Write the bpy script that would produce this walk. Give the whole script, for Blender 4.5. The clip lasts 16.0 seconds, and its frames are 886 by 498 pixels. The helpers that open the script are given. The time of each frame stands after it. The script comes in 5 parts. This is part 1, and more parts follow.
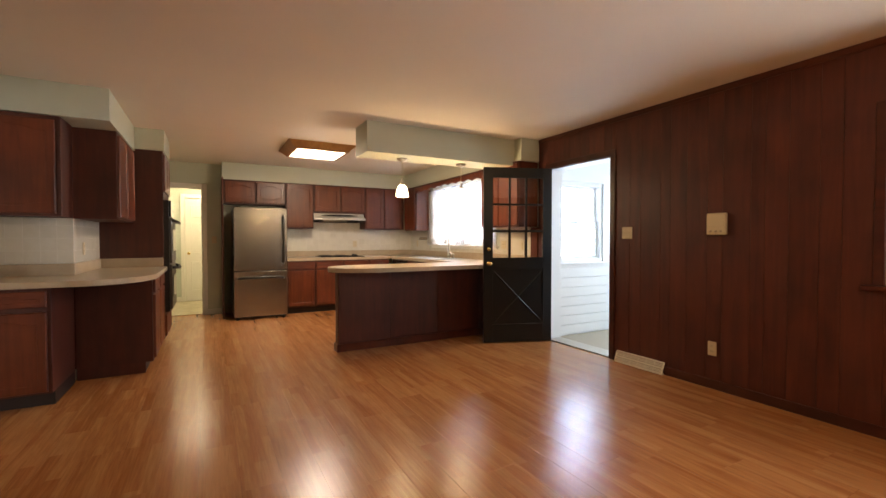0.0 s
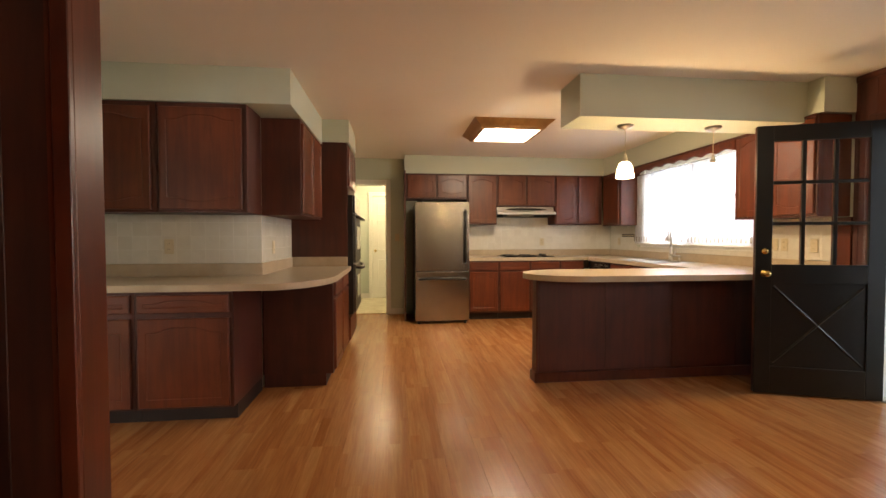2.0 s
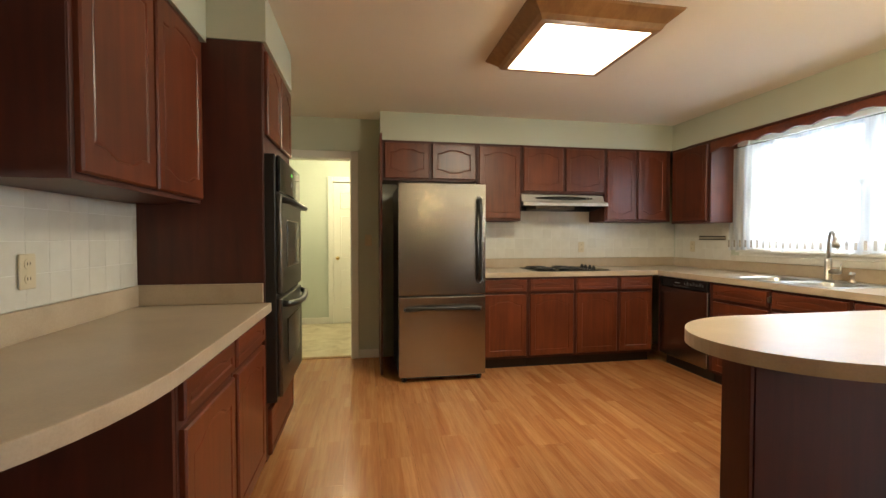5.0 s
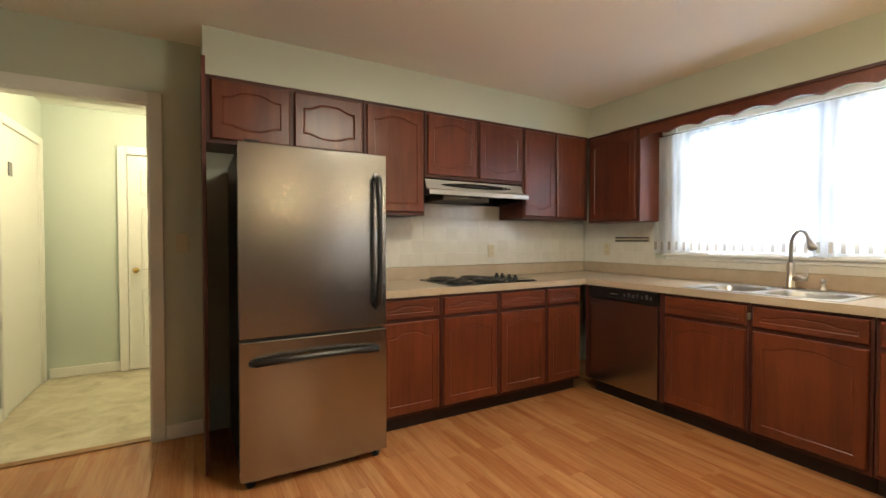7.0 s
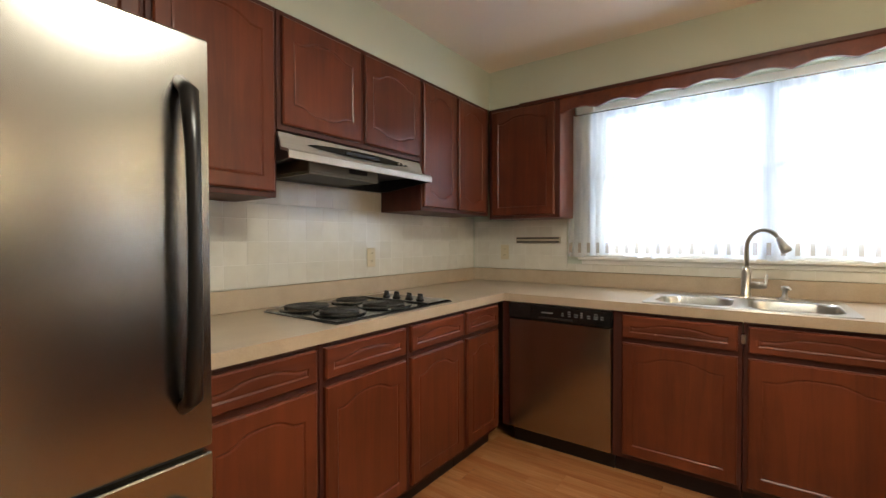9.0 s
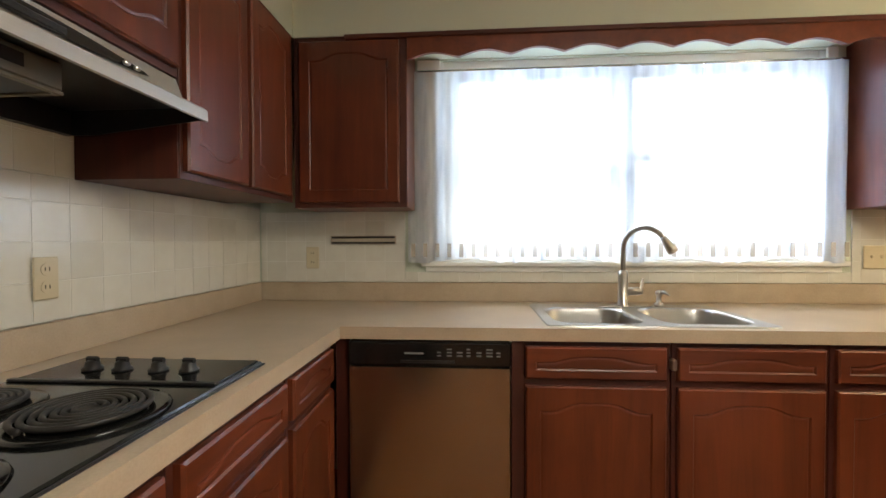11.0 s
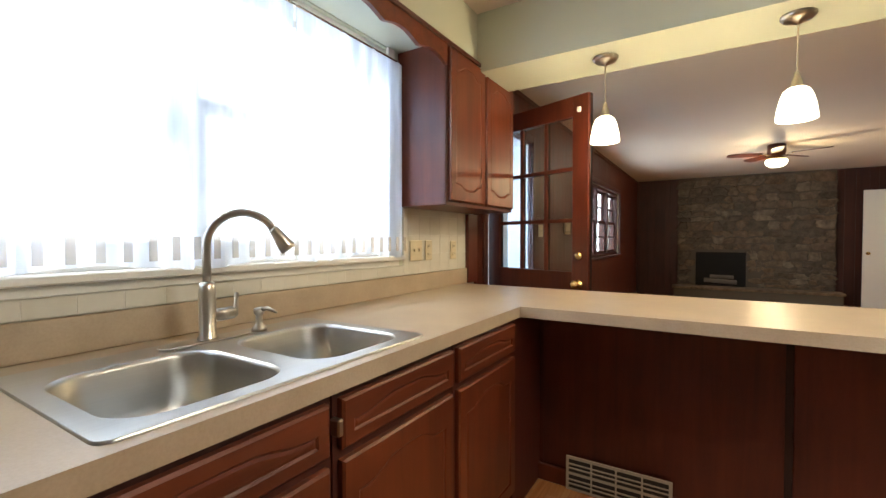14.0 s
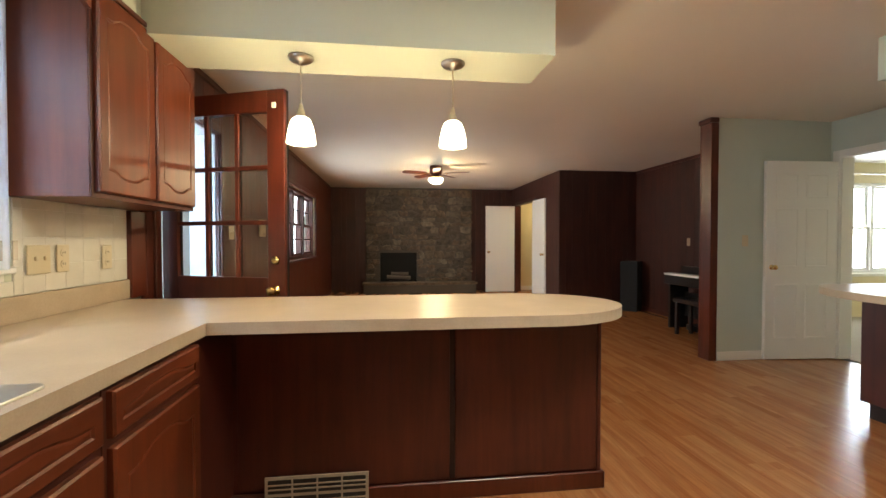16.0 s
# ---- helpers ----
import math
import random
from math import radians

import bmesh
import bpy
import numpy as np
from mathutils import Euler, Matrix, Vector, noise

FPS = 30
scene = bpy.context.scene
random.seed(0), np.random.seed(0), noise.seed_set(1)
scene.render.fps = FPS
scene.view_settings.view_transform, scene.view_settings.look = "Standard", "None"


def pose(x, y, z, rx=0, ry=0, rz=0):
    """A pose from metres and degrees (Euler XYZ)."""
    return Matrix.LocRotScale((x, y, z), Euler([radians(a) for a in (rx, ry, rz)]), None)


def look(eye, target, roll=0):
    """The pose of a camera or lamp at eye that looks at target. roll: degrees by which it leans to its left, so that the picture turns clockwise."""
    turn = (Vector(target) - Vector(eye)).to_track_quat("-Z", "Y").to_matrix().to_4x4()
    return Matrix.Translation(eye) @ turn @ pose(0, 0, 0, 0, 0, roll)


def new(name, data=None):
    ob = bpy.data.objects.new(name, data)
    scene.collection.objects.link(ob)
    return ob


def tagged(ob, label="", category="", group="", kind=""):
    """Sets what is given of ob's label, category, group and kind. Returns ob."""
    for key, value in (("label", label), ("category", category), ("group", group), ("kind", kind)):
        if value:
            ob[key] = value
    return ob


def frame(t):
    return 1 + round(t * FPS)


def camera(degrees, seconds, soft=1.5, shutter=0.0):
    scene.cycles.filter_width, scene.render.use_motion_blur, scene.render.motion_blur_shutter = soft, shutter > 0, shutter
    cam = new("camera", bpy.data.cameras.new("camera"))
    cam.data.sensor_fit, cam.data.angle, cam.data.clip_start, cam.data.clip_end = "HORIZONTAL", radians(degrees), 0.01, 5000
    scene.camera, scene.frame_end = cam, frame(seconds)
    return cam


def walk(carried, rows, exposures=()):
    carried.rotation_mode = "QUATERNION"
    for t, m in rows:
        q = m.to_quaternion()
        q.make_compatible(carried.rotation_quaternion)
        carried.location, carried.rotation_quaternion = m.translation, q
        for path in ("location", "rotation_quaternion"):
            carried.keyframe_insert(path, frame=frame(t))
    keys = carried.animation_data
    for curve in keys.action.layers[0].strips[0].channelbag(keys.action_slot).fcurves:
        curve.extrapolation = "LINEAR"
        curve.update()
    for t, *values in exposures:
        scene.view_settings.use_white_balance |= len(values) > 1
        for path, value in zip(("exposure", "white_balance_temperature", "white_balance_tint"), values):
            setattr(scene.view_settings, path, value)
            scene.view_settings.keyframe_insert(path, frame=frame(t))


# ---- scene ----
cam = camera(91.7, 16.0, soft=1.5)
PATH = [
    (0, (0.539, 0.309, 1.225), (1.496, 2.065, 1.181), -0.0),
    (0.5, (0.528, 0.527, 1.225), (1.301, 2.372, 1.176), -0.1),
    (1, (0.541, 0.798, 1.226), (1.111, 2.715, 1.169), -0.2),
    (1.5, (0.576, 1.111, 1.228), (0.93, 3.078, 1.174), -0.2),
    (2, (0.595, 1.458, 1.229), (0.814, 3.445, 1.172), -0.1),
    (2.5, (0.602, 1.85, 1.229), (0.787, 3.84, 1.165), -0.1),
    (3, (0.596, 2.247, 1.231), (0.769, 4.238, 1.174), 0.0),
    (5.5, (0.602, 4.177, 1.252), (1.092, 6.115, 1.199), 0.0),
    (6, (0.618, 4.536, 1.245), (1.288, 6.42, 1.195), 0.0),
    (6.5, (0.645, 4.875, 1.241), (1.487, 6.689, 1.193), 0.0),
    (7, (0.698, 5.175, 1.238), (1.691, 6.911, 1.196), 0.0),
    (7.5, (0.752, 5.482, 1.238), (1.896, 7.122, 1.197), 0.1),
    (8, (0.842, 5.789, 1.239), (2.144, 7.307, 1.201), 0.0),
    (10.5, (1.712, 7.074, 1.241), (3.662, 7.518, 1.202), -0.1),
    (11, (1.909, 7.161, 1.235), (3.904, 7.3, 1.200), -0.2),
    (11.5, (2.101, 7.206, 1.233), (4.091, 7.003, 1.194), -0.3),
    (12, (2.283, 7.233, 1.236), (4.204, 6.68, 1.180), -0.2),
    (12.5, (2.433, 7.233, 1.230), (4.216, 6.329, 1.175), -0.0),
    (13, (2.597, 7.210, 1.218), (4.19, 6.0, 1.164), 0.0),
    (13.5, (2.703, 7.172, 1.217), (4.048, 5.693, 1.163), -0.0),
    (14, (2.773, 7.138, 1.218), (3.829, 5.44, 1.169), -0.1),
    (14.5, (2.815, 7.102, 1.22), (3.55, 5.243, 1.175), -0.1),
    (15, (2.842, 7.074, 1.223), (3.227, 5.112, 1.185), -0.1),
    (15.5, (2.834, 7.051, 1.225), (2.882, 5.052, 1.185), -0.1),
    (16, (2.799, 7.048, 1.226), (2.555, 5.063, 1.185), -0.0),
]
walk(cam, [(t, look(eye, target, roll)) for t, eye, target, roll in PATH],
     [(0.0, 0.40, 7500, 15), (3.0, 0.49, 8000, 10), (5.3, 0.37, 6750, 2), (6.5, 0.43, 6650, 4), (8.5, 0.35, 6350, 5), (11.0, 0.28, 6250, 5), (13.0, 0.22, 6250, 5), (14.5, 0.21, 6300, 5), (16.0, 0.42, 6450, 4)])

# ---- world, sun, lights ----
world = bpy.data.worlds.new("sky")
scene.world = world
world.use_nodes = True
wn, wl = world.node_tree.nodes, world.node_tree.links
sky = wn.new("ShaderNodeTexSky")
sky.sky_type, sky.sun_disc = "NISHITA", False
sky.sun_elevation, sky.sun_rotation = radians(42), radians(75)
wn["Background"].inputs[1].default_value = 0.12
wl.new(sky.outputs[0], wn["Background"].inputs[0])
sun = new("sun", bpy.data.lights.new("sun", "SUN"))
sun.data.energy, sun.data.angle, sun.data.color = 3.0, radians(0.6), (1.0, 0.95, 0.86)
sun.matrix_world = look((30, 8, 27), (0, 0, 0))


def area(name, eye, target, sx, sy, watts, colour):
    lamp = new(name, bpy.data.lights.new(name, "AREA"))
    lamp.data.shape, lamp.data.size, lamp.data.size_y = "RECTANGLE", sx, sy
    lamp.data.energy, lamp.data.color = watts, colour
    lamp.matrix_world = look(eye, target)
    return lamp


def bulb(name, at, watts, colour, radius=0.04):
    lamp = new(name, bpy.data.lights.new(name, "POINT"))
    lamp.data.energy, lamp.data.color, lamp.data.shadow_soft_size = watts, colour, radius
    lamp.location = at
    return lamp


DAY, WARM = (0.86, 0.93, 1.0), (1.0, 0.74, 0.42)
area("window_daylight", (4.36, 6.36, 1.66), (0, 6.36, 1.62), 1.75, 1.05, 23, DAY)
area("porch_daylight", (6.3, 3.2, 1.47), (4.0, 3.2, 1.0), 1.3, 1.0, 40, (0.58, 0.78, 1.0))
area("porch_window_daylight", (4.82, 4.52, 1.45), (4.82, 2.0, 1.3), 0.75, 1.02, 20, (0.58, 0.78, 1.0))
area("porch_front_daylight", (6.3, 1.55, 1.47), (4.0, 1.0, 1.0), 1.2, 1.0, 24, (0.58, 0.78, 1.0))
area("family_window_daylight", (4.36, 0.2, 1.47), (0, 0.2, 1.0), 2.4, 1.0, 48, DAY)
area("dining_daylight", (-5.13, 0.86, 1.42), (-4.2, 4.0, 1.2), 1.45, 1.5, 120, DAY)
bulb("ceiling_fluorescent_side", (1.84, 6.27, 2.315), 15, (1.0, 0.91, 0.76), 0.13)
area("ceiling_fluorescent", (1.84, 6.27, 2.355), (1.84, 6.27, 0), 0.6, 0.62, 20, (1.0, 0.91, 0.76))
bulb("pendant_bulb", (3.24, 4.81, 1.75), 9.5, WARM)
bulb("pendant_bulb_2", (2.475, 4.83, 1.75), 9.5, WARM)
bulb("fan_bulb", (2.04, -0.10, 2.20), 54, WARM, 0.11)
bulb("hall_bulb", (0.45, 9.3, 2.25), 33, (1.0, 0.86, 0.58), 0.14)
bulb("back_hall_bulb", (-1.2, -2.3, 2.2), 22, (1.0, 0.78, 0.42), 0.08)

# ---- materials ----


def mat(name, colour=(0.8, 0.8, 0.8), rough=0.5, metal=0.0):
    m = bpy.data.materials.new(name)
    m.use_nodes = True
    b = m.node_tree.nodes["Principled BSDF"]
    b.inputs["Base Color"].default_value = (*colour, 1)
    b.inputs["Roughness"].default_value = rough
    b.inputs["Metallic"].default_value = metal
    return m


def node(m, kind, **values):
    n = m.node_tree.nodes.new(kind)
    for k, v in values.items():
        n.inputs[k.replace("_", " ")].default_value = v
    return n


def link(m, a, b):
    m.node_tree.links.new(a, b)


def bsdf(m):
    return m.node_tree.nodes["Principled BSDF"]


def coords(m, scale, kind="Object", shift=False):
    """Texture coordinates scaled per axis, shifted by each object's random number when asked."""
    tc = m.node_tree.nodes.new("ShaderNodeTexCoord")
    mp = m.node_tree.nodes.new("ShaderNodeMapping")
    mp.inputs["Scale"].default_value = scale
    link(m, tc.outputs[kind], mp.inputs["Vector"])
    if shift:
        info = m.node_tree.nodes.new("ShaderNodeObjectInfo")
        mul = m.node_tree.nodes.new("ShaderNodeVectorMath")
        mul.operation = "SCALE"
        mul.inputs[0].default_value = (37.0, 51.0, 23.0)
        link(m, info.outputs["Random"], mul.inputs["Scale"])
        link(m, mul.outputs[0], mp.inputs["Location"])
    return mp.outputs[0]


def noisy(m, vec, scale, detail=4.0, rough=0.55, distortion=0.0):
    n = node(m, "ShaderNodeTexNoise", Scale=scale, Detail=detail, Roughness=rough, Distortion=distortion)
    link(m, vec, n.inputs["Vector"])
    return n.outputs[0]


def ramp(m, fac, stops):
    r = m.node_tree.nodes.new("ShaderNodeValToRGB")
    while len(r.color_ramp.elements) < len(stops):
        r.color_ramp.elements.new(0.5)
    for e, (p, c) in zip(r.color_ramp.elements, stops):
        e.position, e.color = p, (*c, 1)
    link(m, fac, r.inputs[0])
    return r.outputs[0]


def mix(m, fac, a, b, blend="MIX"):
    n = m.node_tree.nodes.new("ShaderNodeMix")
    n.data_type, n.blend_type = "RGBA", blend
    for s, v in ((n.inputs[0], fac), (n.inputs[6], a), (n.inputs[7], b)):
        if isinstance(v, (int, float)):
            s.default_value = v
        elif isinstance(v, tuple):
            s.default_value = (*v, 1)
        else:
            link(m, v, s)
    return n.outputs[2]


def bump(m, height, strength, distance=0.002):
    n = node(m, "ShaderNodeBump", Strength=strength, Distance=distance)
    link(m, height, n.inputs["Height"])
    link(m, n.outputs[0], bsdf(m).inputs["Normal"])


def gloss(m, fac, lo, hi):
    n = node(m, "ShaderNodeMapRange")
    n.inputs["To Min"].default_value, n.inputs["To Max"].default_value = lo, hi
    link(m, fac, n.inputs["Value"])
    link(m, n.outputs[0], bsdf(m).inputs["Roughness"])


def wood(name, dark, light, along, rough=(0.3, 0.45), shift=True, fine=1.0):
    """Stained wood: streaks along one axis, broad tone clouds, pores in the relief."""
    m = mat(name, light, 0.4)
    s = [19.0 * fine] * 3
    s[along] = 1.3 * fine
    v = coords(m, s, "Object", shift)
    v2 = coords(m, (1.5, 1.5, 1.5), "Object", shift)
    grain = noisy(m, v, 1.0, 6, 0.62, 0.6)
    cloud = noisy(m, v2, 1.3, 3)
    c = ramp(m, grain, [(0.12, dark), (0.5, tuple((a + b) / 2 for a, b in zip(dark, light))), (0.9, light)])
    c = mix(m, 0.8, c, ramp(m, cloud, [(0.3, (0.58, 0.54, 0.54)), (0.72, (1.2, 1.22, 1.2))]), "MULTIPLY")
    wear = noisy(m, coords(m, (9, 9, 3.5), "Object", shift), 1.0, 4, 0.65)
    c = mix(m, 0.25, c, ramp(m, wear, [(0.32, (0.55, 0.5, 0.5)), (0.55, (1.0, 1.0, 1.0)), (0.75, (1.15, 1.2, 1.2))]), "MULTIPLY")
    link(m, c, bsdf(m).inputs["Base Color"])
    gloss(m, cloud, *rough)
    bump(m, grain, 0.12, 0.001)
    return m


CHERRY = wood("cherry_cabinet_wood", (0.066, 0.0140, 0.0060), (0.212, 0.0485, 0.0172), 2, (0.30, 0.38))
CHERRY_H = wood("cherry_cabinet_wood_across", (0.066, 0.0140, 0.0060), (0.212, 0.0485, 0.0172), 0, (0.34, 0.44))
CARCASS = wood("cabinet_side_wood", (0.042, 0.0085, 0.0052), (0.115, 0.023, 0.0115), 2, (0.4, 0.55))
# Darkened cherry: the shadow in the gaps between doors is put into the colour.
FRAMESHADE = wood("shaded_face_frame_wood", (0.038, 0.0085, 0.005), (0.108, 0.024, 0.012), 2, (0.45, 0.6))
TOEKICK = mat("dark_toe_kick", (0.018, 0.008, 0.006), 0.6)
PANEL = wood("dark_wall_panelling", (0.042, 0.0084, 0.0052), (0.140, 0.0275, 0.0136), 2, (0.38, 0.55), True, 0.8)
TRIMWOOD = wood("dark_wood_trim", (0.035, 0.008, 0.005), (0.11, 0.024, 0.012), 1, (0.3, 0.45))
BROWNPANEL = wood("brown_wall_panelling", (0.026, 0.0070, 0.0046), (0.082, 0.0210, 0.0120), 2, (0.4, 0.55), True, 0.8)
KNEE = wood("dark_knee_wall_wood", (0.044, 0.0098, 0.0056), (0.145, 0.0310, 0.0150), 2, (0.4, 0.55))
DOORWOOD = wood("red_stained_door_wood", (0.05, 0.010, 0.005), (0.16, 0.032, 0.014), 2, (0.25, 0.4))
OAK = wood("light_oak_frame", (0.22, 0.095, 0.03), (0.42, 0.22, 0.085), 1, (0.35, 0.5))


def plank_material(name, use_island):
    """Laminate boards with three strips side by side and grain along the length."""
    m = mat(name, (0.45, 0.22, 0.09), 0.25)
    pick = m.node_tree.nodes.new("ShaderNodeNewGeometry" if use_island else "ShaderNodeObjectInfo")
    rnd = pick.outputs["Random Per Island" if use_island else "Random"]
    tc = m.node_tree.nodes.new("ShaderNodeTexCoord")
    mul = m.node_tree.nodes.new("ShaderNodeVectorMath")
    mul.operation = "SCALE"
    mul.inputs[0].default_value = (17.3, 41.9, 0.0)
    link(m, rnd, mul.inputs["Scale"])
    add = m.node_tree.nodes.new("ShaderNodeVectorMath")
    link(m, tc.outputs["Object"], add.inputs[0])
    link(m, mul.outputs[0], add.inputs[1])

    def scaled(s):
        mp = m.node_tree.nodes.new("ShaderNodeMapping")
        mp.inputs["Scale"].default_value = s
        link(m, add.outputs[0], mp.inputs["Vector"])
        return mp.outputs[0]

    brick = node(m, "ShaderNodeTexBrick", Scale=1.0, Mortar_Size=0.0008, Brick_Width=0.85, Row_Height=0.0635, Bias=0.0)
    brick.offset, brick.offset_frequency = 0.37, 2
    brick.inputs["Color1"].default_value, brick.inputs["Color2"].default_value = (0.0, 0, 0, 1), (1, 1, 1, 1)
    brick.inputs["Mortar"].default_value = (0.35, 0.35, 0.35, 1)
    turn = m.node_tree.nodes.new("ShaderNodeMapping")
    turn.inputs["Rotation"].default_value = (0, 0, radians(90))
    link(m, add.outputs[0], turn.inputs["Vector"])
    link(m, turn.outputs[0], brick.inputs["Vector"])
    grain = noisy(m, scaled((38, 2.2, 38)), 1.0, 5, 0.6, 0.8)
    fleck = noisy(m, scaled((90, 5, 90)), 1.0, 3, 0.6)
    tone = ramp(m, brick.outputs[0], [(0.0, (0.405, 0.168, 0.060)), (0.5, (0.45, 0.200, 0.078)), (1.0, (0.50, 0.240, 0.100))])
    c = mix(m, 0.4, tone, ramp(m, grain, [(0.3, (0.66, 0.58, 0.52)), (0.62, (1.08, 1.06, 1.04))]), "MULTIPLY")
    c = mix(m, 0.22, c, ramp(m, fleck, [(0.42, (0.5, 0.4, 0.32)), (0.6, (1, 1, 1))]), "MULTIPLY")
    streak = noisy(m, scaled((15, 0.8, 15)), 1.0, 3, 0.55)
    c = mix(m, 0.5, c, ramp(m, streak, [(0.36, (0.72, 0.55, 0.42)), (0.52, (1.0, 0.98, 0.96)), (0.70, (1.10, 1.12, 1.14))]), "MULTIPLY")
    c = mix(m, 0.18, c, ramp(m, rnd, [(0.0, (0.80, 0.76, 0.72)), (1.0, (1.12, 1.1, 1.08))]), "MULTIPLY")
    link(m, c, bsdf(m).inputs["Base Color"])
    smudge = noisy(m, coords(m, (1, 1, 1)), 2.6, 4)
    gloss(m, smudge, 0.18, 0.30)
    return m


PLANK = plank_material("laminate_floor_boards", False)
PLANK_FAR = plank_material("laminate_floor_far", True)


def paint(name, colour, rough=0.6, amount=0.06, texture=60.0, strength=0.08):
    m = mat(name, colour, rough)
    v = coords(m, (1, 1, 1))
    big = noisy(m, v, 0.8, 3)
    c = mix(m, 1.0, colour, ramp(m, big, [(0.3, (1 - amount,) * 3), (0.7, (1.0, 1.0, 1.0))]), "MULTIPLY")
    link(m, c, bsdf(m).inputs["Base Color"])
    bump(m, noisy(m, v, texture, 4), strength, 0.002)
    return m


SAGE = paint("sage_green_wall_paint", (0.55, 0.58, 0.47))
BLUEWALL = paint("pale_sage_wall_paint", (0.55, 0.60, 0.53))
CEIL = paint("ceiling_paint", (0.84, 0.77, 0.67), 0.75, 0.05, 25.0, 0.2)
WHITE = paint("white_trim_paint", (0.80, 0.78, 0.73), 0.35, 0.04, 30.0, 0.03)
PORCHWHITE = paint("porch_white_paint", (0.80, 0.81, 0.82), 0.45, 0.04, 30.0, 0.05)
CREAM = paint("cream_wall_paint", (0.72, 0.63, 0.40))


def tile_material():
    m = mat("glazed_wall_tile", (0.72, 0.69, 0.62), 0.16)
    info = m.node_tree.nodes.new("ShaderNodeObjectInfo")
    v = coords(m, (1, 1, 1), "Object", True)
    c = mix(m, 1.0, ramp(m, info.outputs["Random"], [(0.0, (0.69, 0.66, 0.58)), (1.0, (0.74, 0.71, 0.63))]),
            ramp(m, noisy(m, v, 14, 3), [(0.3, (0.94, 0.93, 0.92)), (0.7, (1, 1, 1))]), "MULTIPLY")
    link(m, c, bsdf(m).inputs["Base Color"])
    bump(m, noisy(m, v, 9, 2), 0.05, 0.002)
    return m


TILE = tile_material()
GROUT = paint("tile_grout", (0.80, 0.78, 0.72), 0.6)


def laminate():
    m = mat("beige_counter_laminate", (0.5, 0.4, 0.29), 0.32)
    v = coords(m, (1, 1, 1))
    speck = noisy(m, v, 160, 3, 0.7)
    cloud = noisy(m, v, 5, 5, 0.6)
    c = ramp(m, cloud, [(0.25, (0.41, 0.315, 0.215)), (0.75, (0.53, 0.43, 0.315))])
    c = mix(m, 0.2, c, ramp(m, speck, [(0.35, (0.72, 0.68, 0.62)), (0.6, (1.06, 1.05, 1.04))]), "MULTIPLY")
    link(m, c, bsdf(m).inputs["Base Color"])
    gloss(m, cloud, 0.26, 0.38)
    return m


COUNTER = laminate()


def brushed(name, colour, rough, along):
    m = mat(name, colour, rough, 1.0)
    s = [120.0] * 3
    s[along] = 2.0
    g = noisy(m, coords(m, s), 1.0, 3, 0.7)
    c = ramp(m, g, [(0.3, tuple(v * 0.93 for v in colour)), (0.7, colour)])
    link(m, c, bsdf(m).inputs["Base Color"])
    gloss(m, noisy(m, coords(m, (1.5, 1.5, 1.5)), 1.0, 1), rough - 0.02, rough + 0.04)
    bsdf(m).inputs["Anisotropic"].default_value = 0.15
    return m


STEEL = brushed("brushed_stainless_steel", (0.37, 0.35, 0.322), 0.22, 0)
OVENSTEEL = brushed("dark_stainless_steel", (0.17, 0.155, 0.135), 0.3, 1)
SINKSTEEL = brushed("sink_stainless_steel", (0.50, 0.49, 0.46), 0.30, 1)
HOODSTEEL = brushed("hood_stainless_steel", (0.52, 0.50, 0.46), 0.42, 0)
bsdf(HOODSTEEL).inputs["Metallic"].default_value = 0.7
NICKEL = mat("brushed_nickel", (0.52, 0.48, 0.42), 0.3, 1.0)
CHROME = mat("polished_chrome", (0.75, 0.74, 0.72), 0.12, 1.0)
BRASS = mat("polished_brass", (0.72, 0.5, 0.2), 0.22, 1.0)
BLACKGLASS = mat("black_glass", (0.008, 0.008, 0.009), 0.06)
BLACKPLASTIC = mat("black_plastic", (0.014, 0.013, 0.013), 0.3)
BLACKENAMEL = mat("black_enamel", (0.010, 0.010, 0.010), 0.12)
BLACKCLOTH = mat("black_speaker_cloth", (0.012, 0.011, 0.011), 0.9)
BURNER = mat("coil_burner_iron", (0.035, 0.032, 0.030), 0.5, 0.3)
IVORY = mat("ivory_plastic", (0.62, 0.53, 0.36), 0.4)
CREAMMETAL = mat("cream_painted_metal", (0.66, 0.60, 0.48), 0.45)
TANMETAL = mat("tan_painted_metal", (0.42, 0.35, 0.26), 0.45)
DARKSLOT = mat("dark_slot", (0.02, 0.016, 0.012), 0.8)
GREYPRINT = mat("pale_grey_print", (0.17, 0.17, 0.165), 0.5)
GREENLED = mat("green_clock_digits", (0.05, 0.3, 0.05), 0.4)
bsdf(GREENLED).inputs["Emission Color"].default_value = (0.35, 1.0, 0.25, 1)
bsdf(GREENLED).inputs["Emission Strength"].default_value = 0.45
BLACKDOOR = paint("black_door_paint", (0.004, 0.004, 0.004), 0.32, 0.3, 40.0, 0.06)


def glowing(name, colour, strength):
    m = mat(name, (0.8, 0.8, 0.78), 0.4)
    bsdf(m).inputs["Emission Color"].default_value = (*colour, 1)
    bsdf(m).inputs["Emission Strength"].default_value = strength
    return m


DIFFUSER = glowing("lit_acrylic_diffuser", (1.0, 0.92, 0.76), 4.5)
LITGLASS = glowing("lit_frosted_glass", (1.0, 0.86, 0.58), 6.0)
FANGLASS = glowing("lit_fan_glass", (1.0, 0.86, 0.58), 6.0)

GLASS = mat("clear_glass", (1, 1, 1), 0.0)
bsdf(GLASS).inputs["Transmission Weight"].default_value = 1.0
bsdf(GLASS).inputs["IOR"].default_value = 1.45


